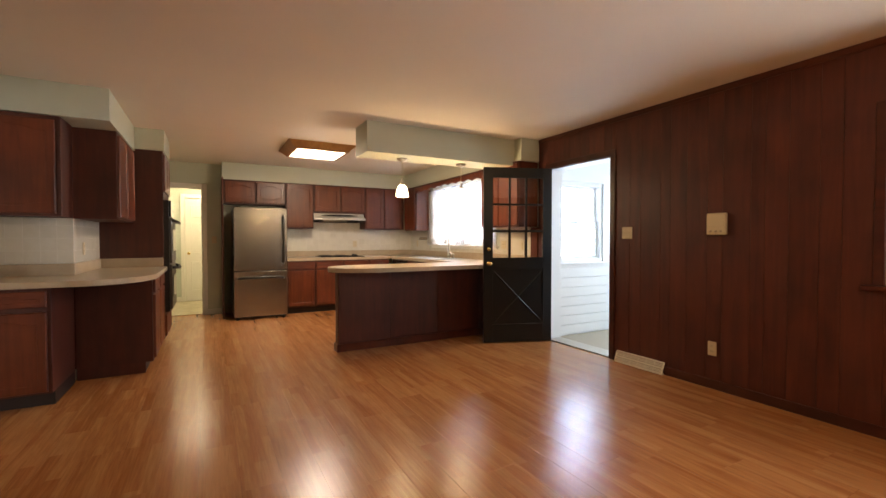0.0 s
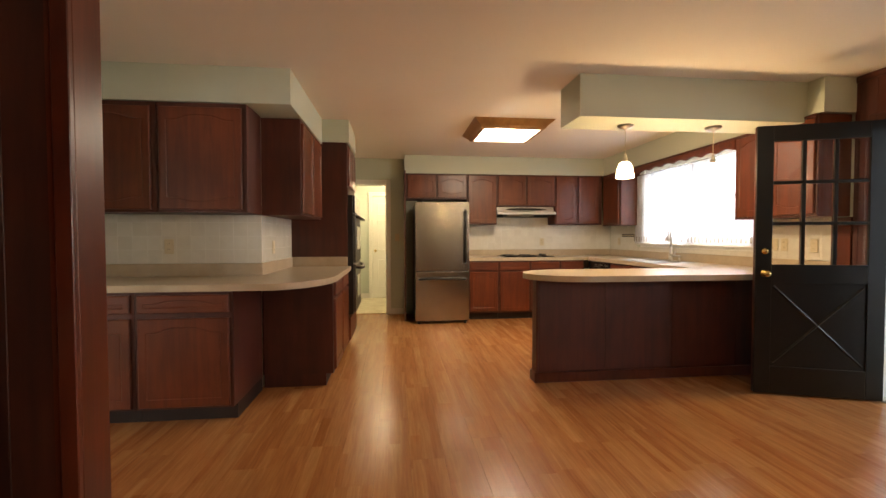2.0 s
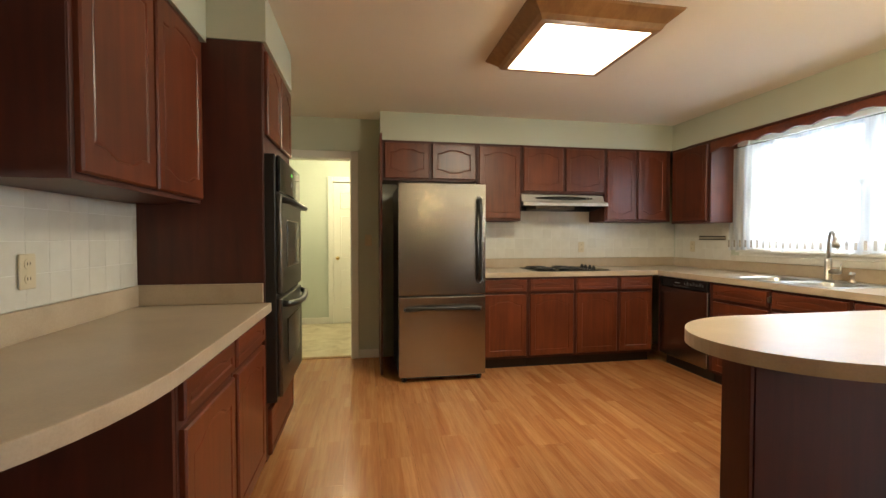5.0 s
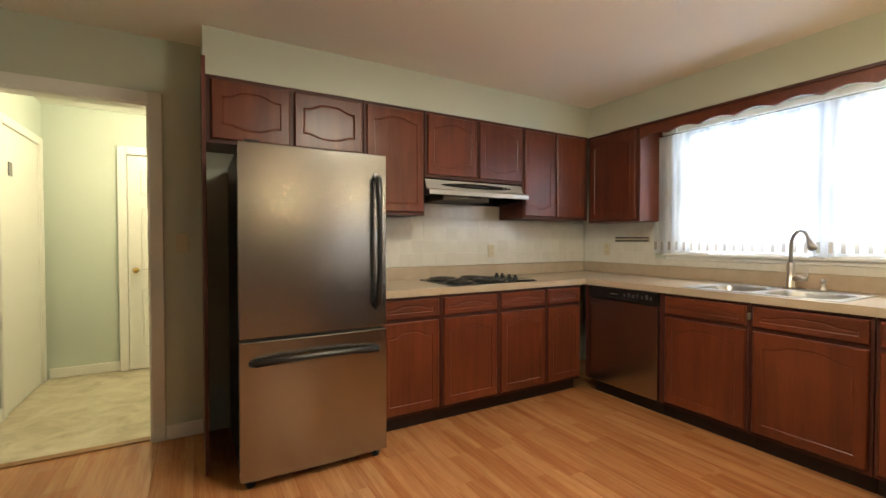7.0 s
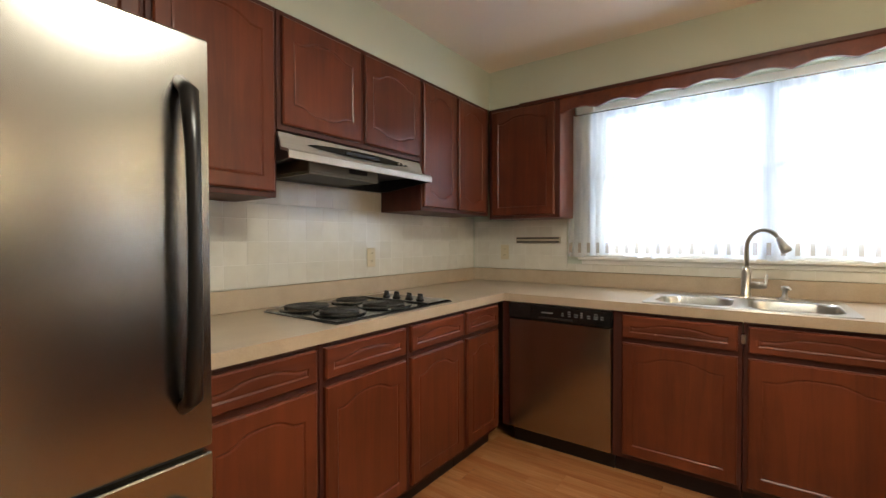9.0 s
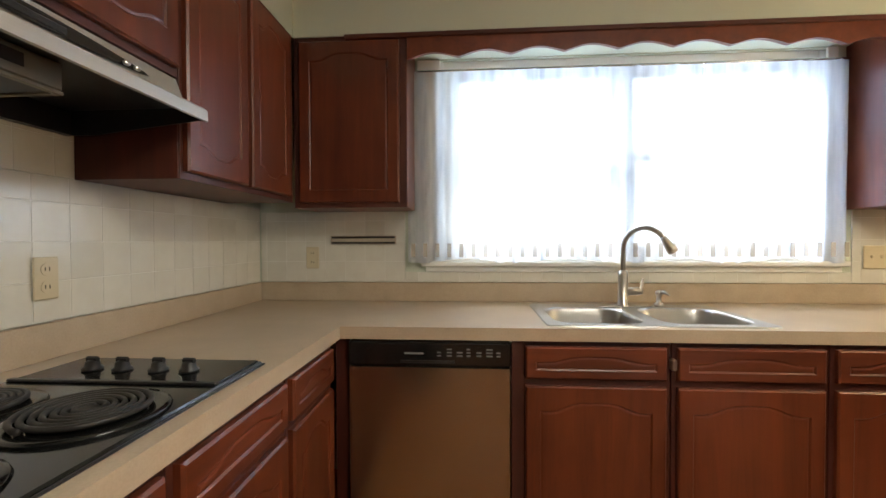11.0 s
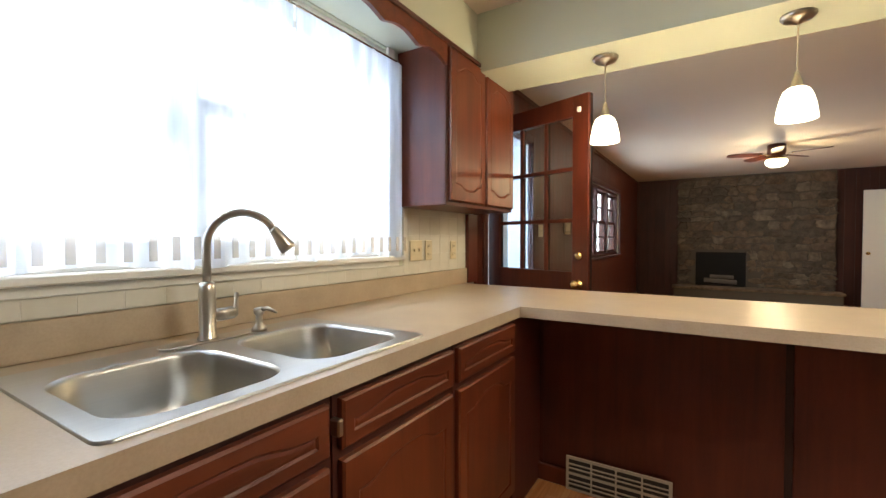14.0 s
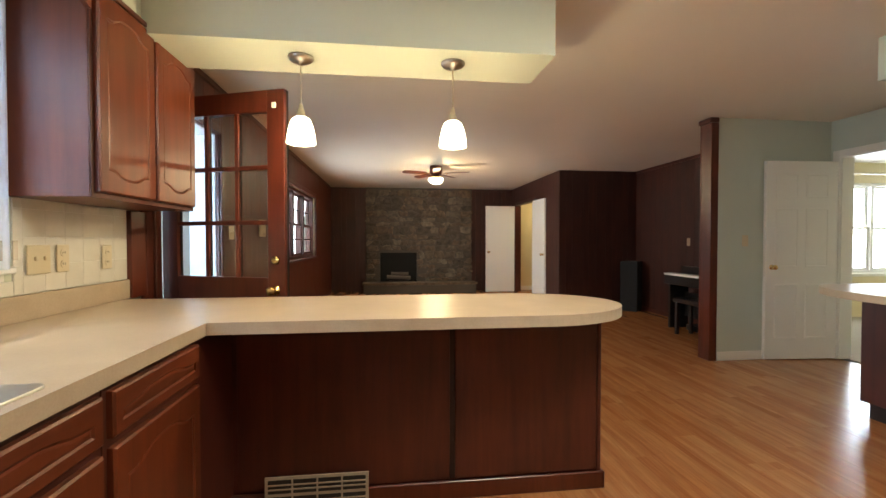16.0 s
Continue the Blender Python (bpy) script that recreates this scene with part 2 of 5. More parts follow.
def sheer():
    m = bpy.data.materials.new("sheer_curtain_fabric")
    m.use_nodes = True
    nt = m.node_tree
    nt.nodes.remove(bsdf(m))
    out = nt.nodes["Material Output"]
    dif = node(m, "ShaderNodeBsdfDiffuse")
    dif.inputs[0].default_value = (0.84, 0.83, 0.81, 1)
    tra = node(m, "ShaderNodeBsdfTranslucent")
    tra.inputs[0].default_value = (0.62, 0.64, 0.66, 1)
    clear = node(m, "ShaderNodeBsdfTransparent")
    a = nt.nodes.new("ShaderNodeMixShader")
    a.inputs[0].default_value = 0.62
    link(m, dif.outputs[0], a.inputs[1])
    link(m, tra.outputs[0], a.inputs[2])
    b = nt.nodes.new("ShaderNodeMixShader")
    # Upright streaks imitate folds: they vary the opacity and the colour below.
    fold_noise = noisy(m, coords(m, (1, 16, 1.2)), 1.0, 4)
    f = node(m, "ShaderNodeMapRange")
    f.inputs["To Min"].default_value, f.inputs["To Max"].default_value = 0.70, 0.98
    link(m, fold_noise, f.inputs["Value"])
    # Fold shading and bluish daylight painted into the translucent colour.
    link(m, ramp(m, fold_noise, [(0.36, (0.42, 0.47, 0.55)), (0.5, (0.62, 0.66, 0.72)), (0.66, (0.80, 0.81, 0.82))]), tra.inputs[0])
    link(m, f.outputs[0], b.inputs[0])
    link(m, clear.outputs[0], b.inputs[1])
    link(m, a.outputs[0], b.inputs[2])
    link(m, b.outputs[0], out.inputs[0])
    return m


SHEER = sheer()
HEM = mat("curtain_hem_band", (0.66, 0.58, 0.48), 0.8)
bsdf(HEM).inputs["Alpha"].default_value = 0.38


def stone_material():
    m = mat("fieldstone", (0.2, 0.18, 0.15), 0.8)
    info = m.node_tree.nodes.new("ShaderNodeObjectInfo")
    v = coords(m, (1, 1, 1), "Object", True)
    c = ramp(m, info.outputs["Random"], [(0.0, (0.075, 0.056, 0.040)), (0.3, (0.105, 0.086, 0.064)), (0.5, (0.150, 0.100, 0.062)), (0.8, (0.13, 0.105, 0.074)), (1.0, (0.21, 0.165, 0.118))])
    c = mix(m, 0.8, c, ramp(m, noisy(m, v, 9, 6, 0.7), [(0.34, (0.38, 0.35, 0.32)), (0.66, (1.45, 1.42, 1.35))]), "MULTIPLY")
    link(m, c, bsdf(m).inputs["Base Color"])
    bump(m, noisy(m, v, 22, 6, 0.65), 0.7, 0.012)
    return m


STONE = stone_material()
GREASY = paint("grease_stained_metal", (0.20, 0.17, 0.12), 0.45, 0.45, 18.0, 0.3)
bsdf(GREASY).inputs["Metallic"].default_value = 0.5
MORTAR = paint("dark_mortar", (0.115, 0.094, 0.070), 0.9, 0.3, 50, 0.5)
SOOT = mat("sooty_firebox", (0.008, 0.007, 0.006), 0.9)
ASH = paint("pale_ash_log", (0.20, 0.17, 0.14), 0.9, 0.4, 30, 0.6)


def vinyl():
    m = mat("vinyl_stone_floor", (0.55, 0.48, 0.34), 0.35)
    v = coords(m, (1, 1, 1))
    c = ramp(m, noisy(m, v, 5, 7, 0.65, 0.8), [(0.3, (0.36, 0.29, 0.18)), (0.5, (0.52, 0.45, 0.32)), (0.75, (0.66, 0.60, 0.47))])
    link(m, c, bsdf(m).inputs["Base Color"])
    return m


VINYL = vinyl()
CARPET = paint("beige_carpet", (0.42, 0.36, 0.28), 0.95, 0.15, 300, 0.6)
GRASS = paint("lawn", (0.07, 0.11, 0.03), 0.9, 0.4, 40, 0.5)
BARK = paint("tree_bark", (0.10, 0.075, 0.05), 0.9, 0.3, 20, 0.6)
LEAF = paint("tree_leaves", (0.06, 0.12, 0.03), 0.6, 0.4, 8, 0.1)

# ---- building blocks ----


def thing(name, at, label, category, rz=0.0, group="", kind=""):
    e = new(name)
    e.empty_display_size = 0.05
    e.matrix_basis = pose(*at, 0, 0, rz)
    return tagged(e, label, category, group, kind)


def part(name, bm, material, parent, label="", smooth=False):
    me = bpy.data.meshes.new(name)
    bm.normal_update()
    bm.to_mesh(me)
    bm.free()
    me.materials.append(material)
    if smooth:
        for p in me.polygons:
            p.use_smooth = True
    ob = new(name, me)
    if parent:
        ob.parent = parent
    if label:
        ob["label"] = label
    return ob


def box(x0, y0, z0, x1, y1, z1, bevel=0.0, bm=None):
    """A box between two corners, with small chamfers when asked."""
    own = bmesh.new()
    r = bmesh.ops.create_cube(own, size=1.0)
    bmesh.ops.scale(own, vec=(abs(x1 - x0), abs(y1 - y0), abs(z1 - z0)), verts=r["verts"])
    bmesh.ops.translate(own, vec=((x0 + x1) / 2, (y0 + y1) / 2, (z0 + z1) / 2), verts=r["verts"])
    if bevel:
        bmesh.ops.bevel(own, geom=own.edges[:], offset=bevel, segments=1, affect="EDGES", profile=0.5)
    if bm is None:
        return own
    join(bm, own)
    return bm


def join(bm, other, m=None):
    """Adds another bmesh to bm and frees it."""
    me = bpy.data.meshes.new("tmp")
    if m is not None:
        bmesh.ops.transform(other, matrix=m, verts=other.verts[:])
    other.to_mesh(me)
    other.free()
    bm.from_mesh(me)
    bpy.data.meshes.remove(me)
    return bm


def prism(outline, z0, z1, bevel=0.0):
    """An upright prism over a plan outline."""
    bm = bmesh.new()
    low = [bm.verts.new((x, y, z0)) for x, y in outline]
    top = [bm.verts.new((x, y, z1)) for x, y in outline]
    n = len(outline)
    for i in range(n):
        bm.faces.new((low[i], low[(i + 1) % n], top[(i + 1) % n], top[i]))
    bm.faces.new(top)
    bm.faces.new(low[::-1])
    bmesh.ops.recalc_face_normals(bm, faces=bm.faces[:])
    if bevel:
        rim = [e for e in bm.edges if abs(e.verts[0].co.z - e.verts[1].co.z) < 1e-6]
        bmesh.ops.bevel(bm, geom=rim, offset=bevel, segments=2, affect="EDGES", profile=0.5)
    return bm


def lathe(profile, steps=24, at=(0, 0, 0)):
    """A turned shape from (radius, height) pairs."""
    bm = bmesh.new()
    rings = []
    for r, z in profile:
        rings.append([bm.verts.new((at[0] + r * math.cos(a * math.tau / steps), at[1] + r * math.sin(a * math.tau / steps), at[2] + z)) for a in range(steps)])
    for a, b in zip(rings, rings[1:]):
        for i in range(steps):
            j = (i + 1) % steps
            bm.faces.new((a[i], a[j], b[j], b[i]))
    bm.faces.new(rings[0][::-1])
    bm.faces.new(rings[-1])
    bmesh.ops.remove_doubles(bm, verts=bm.verts[:], dist=1e-5)
    bmesh.ops.recalc_face_normals(bm, faces=bm.faces[:])
    return bm


def tube(points, radius, steps=10):
    """A round bar along a line of points; radius may be one number or one a point."""
    bm = bmesh.new()
    pts = [Vector(p) for p in points]
    rings = []
    up = Vector((0, 0, 1))
    for i, p in enumerate(pts):
        way = (pts[min(i + 1, len(pts) - 1)] - pts[max(i - 1, 0)]).normalized()
        side = way.cross(up)
        if side.length < 1e-3:
            side = way.cross(Vector((0.3, 1, 0)))
        side.normalize()
        if rings:
            side = (last - way * last.dot(way)).normalized()
        last = side
        other = way.cross(side)
        r = radius[i] if isinstance(radius, (list, tuple)) else radius
        rings.append([bm.verts.new(p + r * (side * math.cos(a * math.tau / steps) + other * math.sin(a * math.tau / steps))) for a in range(steps)])
    for a, b in zip(rings, rings[1:]):
        for i in range(steps):
            j = (i + 1) % steps
            bm.faces.new((a[i], a[j], b[j], b[i]))
    bm.faces.new(rings[0])
    bm.faces.new(rings[-1])
    bmesh.ops.recalc_face_normals(bm, faces=bm.faces[:])
    return bm


def rise(s, height):
    """The cathedral curve of a cabinet door's panel: flat shoulders, an ogee, a low dome."""
    s = min(s, 1 - s)
    if s < 0.10:
        return 0.0
    k = min(1.0, (s - 0.10) / 0.26)
    return height * (0.72 * k * k * (3 - 2 * k) + 0.28 * math.sin(math.pi * min(1.0, (s - 0.10) / 0.8)))


def panel_front(w, h, top=0.03, bottom=0.0, thick=0.02, stile=0.05, rail=0.055):
    """A door or drawer front with its routed panel. x from 0 to w, z from 0 to h, the face at y=0, the back at y=thick."""
    bm = bmesh.new()
    n = 15

    def loop(inset_x, inset_lo, inset_hi, up, down, y):
        lo, hi = [], []
        for i in range(n):
            s = i / (n - 1)
            x = inset_x + (w - 2 * inset_x) * s
            lo.append(bm.verts.new((x, y, inset_lo - rise(s, down))))
            hi.append(bm.verts.new((x, y, h - inset_hi + rise(s, up))))
        return lo, hi

    def band(a, b):
        for i in range(n - 1):
            bm.faces.new((a[0][i], a[0][i + 1], b[0][i + 1], b[0][i]))
            bm.faces.new((b[1][i], b[1][i + 1], a[1][i + 1], a[1][i]))
        bm.faces.new((a[0][0], b[0][0], b[1][0], a[1][0]))
        bm.faces.new((b[0][-1], a[0][-1], a[1][-1], b[1][-1]))

    back = loop(0, 0, 0, 0, 0, thick)
    side = loop(0, 0, 0, 0, 0, 0.006)
    edge = loop(0.006, 0.006, 0.006, 0, 0, 0.0)
    a = loop(stile, rail + bottom, rail + top, top, bottom, 0.0)
    b = loop(stile + 0.006, rail + bottom + 0.006, rail + top + 0.006, top, bottom, 0.0042)
    c = loop(stile + 0.013, rail + bottom + 0.013, rail + top + 0.013, top, bottom, 0.0025)
    band(back, side), band(side, edge), band(edge, a), band(a, b), band(b, c)
    for i in range(n - 1):
        bm.faces.new((c[0][i], c[0][i + 1], c[1][i + 1], c[1][i]))
        bm.faces.new((back[0][i + 1], back[0][i], back[1][i], back[1][i + 1]))
    bmesh.ops.recalc_face_normals(bm, faces=bm.faces[:])
    return bm


def front(name, parent, x, z, w, h, y=-0.02, top=0.03, bottom=0.0, material=None, **more):
    ob = part(name, panel_front(w, h, top, bottom, **more), material or CHERRY, parent)
    ob.location = (x, y, z)
    return ob


def cabinet(name, at, rz, w, depth, z0, z1, fronts, label, group, toe=False, low_body=0.0, side=CARCASS):
    """A cabinet unit: carcass, toe kick and fronts given as (kind, x, z, w, h)."""
    t = thing(name, at, label, "cabinet", rz, group)
    lo = z0 + (0.10 if toe else 0.0)
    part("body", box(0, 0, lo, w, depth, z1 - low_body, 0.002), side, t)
    # Frame colour carries painted shade round the fronts.
    part("face_frame", box(0.0015, -0.004, lo, w - 0.0015, 0.004, z1 - 0.001, 0.001), FRAMESHADE, t)
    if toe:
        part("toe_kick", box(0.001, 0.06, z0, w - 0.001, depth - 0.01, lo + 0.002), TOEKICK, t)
    for kind, x, z, fw, fh in fronts:
        if kind == "drawer":
            front("drawer", t, x, z, fw, fh, -0.024, 0.022, 0.0, CHERRY_H, stile=0.035, rail=0.032)
        elif kind == "door_both":
            front("door", t, x, z, fw, fh, -0.024, 0.035, 0.03)
        else:
            front("door", t, x, z, fw, fh, -0.024, 0.035, 0.0)
    return t


def wall(name, x0, y0, x1, y1, z0, z1, material, holes=(), label=""):
    """A wall as a plan rectangle, with openings (a0, a1, z0, z1) along its longer side, built as butted blocks."""
    along = abs(x1 - x0) > abs(y1 - y0)
    a0, a1 = (x0, x1) if along else (y0, y1)
    bm = bmesh.new()

    def block(p, q, u, v):
        if q - p > 1e-4 and v - u > 1e-4:
            if along:
                box(p, y0, u, q, y1, v, 0, bm)
            else:
                box(x0, p, u, x1, q, v, 0, bm)

    cursor = a0
    for h0, h1, hz0, hz1 in sorted(holes):
        block(cursor, h0, z0, z1)
        block(h0, h1, z0, hz0)
        block(h0, h1, hz1, z1)
        cursor = h1
    block(cursor, a1, z0, z1)
    ob = part(name, bm, material, None)
    return tagged(ob, label, "wall", "", "structure")


def setting(name, bm, material, label, category):
    return tagged(part(name, bm, material, None), label, category, "", "structure")


TOP = 2.46
EX, BY, WX = 4.18, 8.32, -0.49   # kitchen wall faces: east, back, west
FX, FY = 4.165, -3.25            # family room: panelled east face, fireplace wall

# ---- floors and ceilings ----
setting("floor", box(-1.9, FY - 0.2, -0.12, EX + 0.2, BY + 0.08, -0.014), MORTAR, "subfloor under the laminate boards", "floor")
setting("floor_hall", box(-1.6, BY + 0.08, -0.12, 1.6, 10.4, -0.002), VINYL, "beige mottled vinyl stone floor", "floor")
setting("floor_porch", box(EX + 0.2, -1.7, -0.12, 7.2, 4.6, -0.004), CARPET, "flat beige porch carpet", "floor")
setting("floor_dining", box(-7.0, 0.8, -0.12, -1.9, 5.6, -0.004), CARPET, "beige dining room carpet", "floor")
setting("floor_back_hall", box(-2.4, FY - 0.2, -0.12, -1.9, -0.2, -0.004), CARPET, "beige back hall carpet", "floor")
setting("ceiling", box(-2.4, FY - 0.2, TOP, EX + 0.2, BY + 0.12, TOP + 0.12), CEIL, "cream painted plaster ceiling", "ceiling")
setting("ceiling_hall", box(-1.6, BY + 0.12, TOP - 0.02, 1.6, 10.4, TOP + 0.12), WHITE, "white hall ceiling", "ceiling")
setting("ceiling_porch", box(EX + 0.2, -1.7, TOP - 0.06, 7.2, 4.6, TOP + 0.1), PORCHWHITE, "white porch ceiling", "ceiling")
setting("ceiling_dining", box(-7.0, 0.8, TOP, -2.4, 5.6, TOP + 0.12), WHITE, "white dining room ceiling", "ceiling")

# ---- walls ----
WIN = (5.39, 7.36, 1.13, 2.185)
FWIN = (-1.08, 1.32, 0.94, 2.0)
DOORWAY = (3.36, 4.31, 0.0, 2.085)
wall("wall_east", EX, FY - 0.2, EX + 0.2, BY + 0.2, 0, TOP, SAGE, [WIN, FWIN, DOORWAY], "sage green painted kitchen wall")
HALLWAY = (-0.42, 0.455, 0.0, 2.06)
wall("wall_north", -1.6, BY, EX, BY + 0.12, 0, TOP, SAGE, [HALLWAY], "sage green painted wall with hall doorway")
wall("wall_west_kitchen", WX - 0.14, 5.22, WX, BY, 0, TOP, SAGE, (), "sage green wall behind the ovens")
wall("wall_breakfast", -1.92, 5.08, WX, 5.22, 0, TOP, SAGE, (), "sage green wall behind the desk counter")
DINING = (3.16, 4.02, 0.0, 2.08)
wall("wall_west_breakfast", -1.92, 3.06, -1.78, 5.08, 0, TOP, BLUEWALL, [DINING], "pale sage wall with dining doorway")
wall("wall_partition", -1.92, 2.95, -0.49, 3.06, 0, TOP, BLUEWALL, (), "pale sage partition end wall")
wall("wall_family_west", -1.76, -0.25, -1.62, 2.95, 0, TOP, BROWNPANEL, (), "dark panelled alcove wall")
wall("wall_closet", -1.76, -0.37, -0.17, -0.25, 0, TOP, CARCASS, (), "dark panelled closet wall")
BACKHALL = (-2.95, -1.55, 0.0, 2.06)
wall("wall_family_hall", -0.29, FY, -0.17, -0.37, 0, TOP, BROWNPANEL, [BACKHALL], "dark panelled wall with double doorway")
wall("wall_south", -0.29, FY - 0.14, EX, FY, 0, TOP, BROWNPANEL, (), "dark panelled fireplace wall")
wall("wall_back_hall_south", -2.4, FY - 0.14, -0.29, FY, 0, TOP, CREAM, (), "cream back hall wall")
setting("baseboard_back_hall_south", box(-2.2, FY + 0.0005, 0, -0.30, FY + 0.014, 0.10, 0.004), WHITE, "white painted baseboard", "baseboard")
wall("wall_back_hall", -2.4, FY, -2.28, -0.37, 0, TOP, CREAM, (), "cream back hall wall")
wall("wall_back_hall_end", -2.28, -0.49, -1.76, -0.37, 0, TOP, CREAM, (), "cream back hall end wall")
wall("wall_hall_north", -0.62, 10.22, 1.6, 10.36, 0, TOP, BLUEWALL, (), "pale sage hall wall")
wall("wall_hall_west", -0.62, BY + 0.12, -0.48, 10.22, 0, TOP, BLUEWALL, (), "pale sage hall side wall")
wall("wall_hall_east", 1.46, BY + 0.12, 1.6, 10.22, 0, TOP, BLUEWALL, (), "pale sage hall side wall")
PWIN = (4.43, 5.20, 0.93, 1.97)
wall("wall_porch_north", EX + 0.2, 4.36, 7.2, 4.5, 0, TOP, PORCHWHITE, [PWIN, (5.7, 6.6, 0.93, 2.0)], "white porch wall with window")
wall("wall_porch_east", 6.4, -1.6, 6.54, 4.36, 0, TOP, PORCHWHITE, [(0.9, 2.2, 0.93, 2.0), (2.5, 3.9, 0.93, 2.0)], "white porch outer wall")
wall("wall_porch_south", EX + 0.2, -1.7, 6.4, -1.56, 0, TOP, PORCHWHITE, (), "white porch end wall")
DWIN = (-5.85, -4.42, 0.70, 2.14)
wall("wall_dining_west", -6.9, 0.9, -6.76, 5.5, 0, TOP, CREAM, (), "cream dining room wall with window")
wall("wall_dining_south", -6.76, 0.9, -1.92, 1.04, 0, TOP, CREAM, [DWIN], "cream dining room wall")
wall("wall_dining_north", -6.76, 5.36, -1.92, 5.5, 0, TOP, CREAM, (), "cream dining room wall")
wall("wall_dining_east", -2.0, 1.04, -1.92, 3.06, 0, TOP, CREAM, (), "cream dining room wall")
wall("wall_dining_east_end", -2.0, 4.2, -1.92, 5.36, 0, TOP, CREAM, (), "cream dining room wall")

# ---- soffits ----
SOF = 2.19
setting("soffit_north", box(0.735, 8.0, SOF, EX, BY, TOP), SAGE, "sage green soffit over the cabinets", "soffit")
setting("soffit_east", box(3.885, 4.46, SOF, EX, 8.0, TOP), SAGE, "sage green soffit over the window", "soffit")
setting("soffit_peninsula", box(1.985, 4.60, 2.14, 3.885, 4.985, TOP), SAGE, "sage green soffit over the peninsula", "soffit")
setting("soffit_breakfast", prism([(-1.78, 4.74), (-0.165, 4.74), (-0.165, 6.10), (WX, 6.10), (WX, 5.08), (-1.78, 5.08)], SOF + 0.01, TOP), SAGE, "sage green soffit over the desk cabinets", "soffit")
setting("soffit_oven", box(WX, 6.10, 2.225, 0.11, 6.85, TOP), SAGE, "sage green soffit over the oven cabinet", "soffit")

# ---- cabinets on the back wall ----
UP, BASE, LONG = "wall cabinets", "base cabinets", 0.64
ULAB = "cherry stained wall cabinet with arched panel doors under the soffit"
BLAB = "cherry stained base cabinet with arched panel door and drawer"
UY, UD = 8.0, BY - 8.0 - 0.002


def upper(x0, x1, z0, doors, kind="door_both", label=ULAB):
    w = x1 - x0 - 0.002
    return cabinet("wall_cabinet", (x0 + 0.001, UY, 0), 0, w, UD, z0, SOF - 0.002, [(kind, a - x0, z0 + 0.022, b - a, SOF - z0 - 0.05) for a, b in doors], label, UP)


upper(0.745, 1.69, 1.80, [(0.775, 1.205), (1.235, 1.672)], label="cherry stained two-door cabinet above the refrigerator")
upper(1.69, 2.155, 1.418, [(1.708, 2.137)], "door")
upper(2.155, 3.085, 1.70, [(2.175, 2.605), (2.635, 3.065)], label="cherry stained two-door cabinet above the range hood")
upper(3.085, 3.86, 1.418, [(3.10, 3.435), (3.465, 3.80)])
fridge_panel = part("fridge_side_panel", box(0.725, 7.72, 0.0, 0.744, BY - 0.002, SOF - 0.002, 0.001), KNEE, None)
tagged(fridge_panel, "dark wooden end panel beside the refrigerator", "panel")


def base(name, at, rz, w, fronts, label=BLAB, low_body=0.0):
    return cabinet(name, at, rz, w, LONG - 0.03, 0.0, 0.873, fronts, label, BASE, True, low_body)


BFY = 7.682
for x0, x1 in ((1.66, 2.11), (2.11, 2.59), (2.59, 3.05), (3.05, 3.43)):
    w = x1 - x0
    base("base_cabinet", (x0 + 0.001, BFY, 0), 0, w - 0.002, [("drawer", 0.018, 0.735, w - 0.038, 0.118), ("door", 0.018, 0.125, w - 0.038, 0.585)])

# ---- cabinets on the window wall ----
EFX = 3.50
for y1, y0 in ((7.022, 6.455), (6.455, 5.92), (5.92, 5.40)):
    w = y1 - y0
    lead = 0.05 if y1 > 7 else 0.018
    c = base("base_cabinet", (EFX, y1 - 0.001, 0), -90, w - 0.002, [("drawer", lead, 0.735, w - lead - 0.02, 0.118), ("door", lead, 0.125, w - lead - 0.02, 0.585)], BLAB, 0.16 if y0 > 5.9 else 0.0)
    if y1 == 6.455:
        part("child_latch", box(-0.008, -0.034, 0.775, 0.010, -0.005, 0.815, 0.004), NICKEL, c, "small metal child latch")
part("corner_filler", box(EFX + 0.002, 7.63, 0.1, EFX + 0.02, 7.68, 0.873), CARCASS, None)
tagged(bpy.data.objects["corner_filler"], "dark wooden filler strip beside the dishwasher", "panel")
tagged(part("corner_filler", box(EFX + 0.002, 5.03, 0.0, EFX + 0.02, 5.398, 0.873), CARCASS, None), "dark wooden filler strip at the peninsula corner", "panel")
# Sides beside the window take the lighter CHERRY: window light put into colour.
t = cabinet("wall_cabinet", (3.888, BY - 0.322, 0), -90, 0.535, EX - 3.89, 1.395, SOF - 0.002, [("door", 0.03, 1.417, 0.47, SOF - 1.445)], "dark cherry corner wall cabinet beside the window", UP, side=CHERRY)
# Same here: lighter side colour stands in for light from the window.
t = cabinet("wall_cabinet", (3.888, 5.325, 0), -90, 0.825, EX - 3.89, 1.385, SOF - 0.002,
            [("door_both", 0.02, 1.407, 0.385, SOF - 1.435), ("door_both", 0.425, 1.407, 0.385, SOF - 1.435)], "glossy cherry two-door wall cabinet beside the window", UP, side=CHERRY)


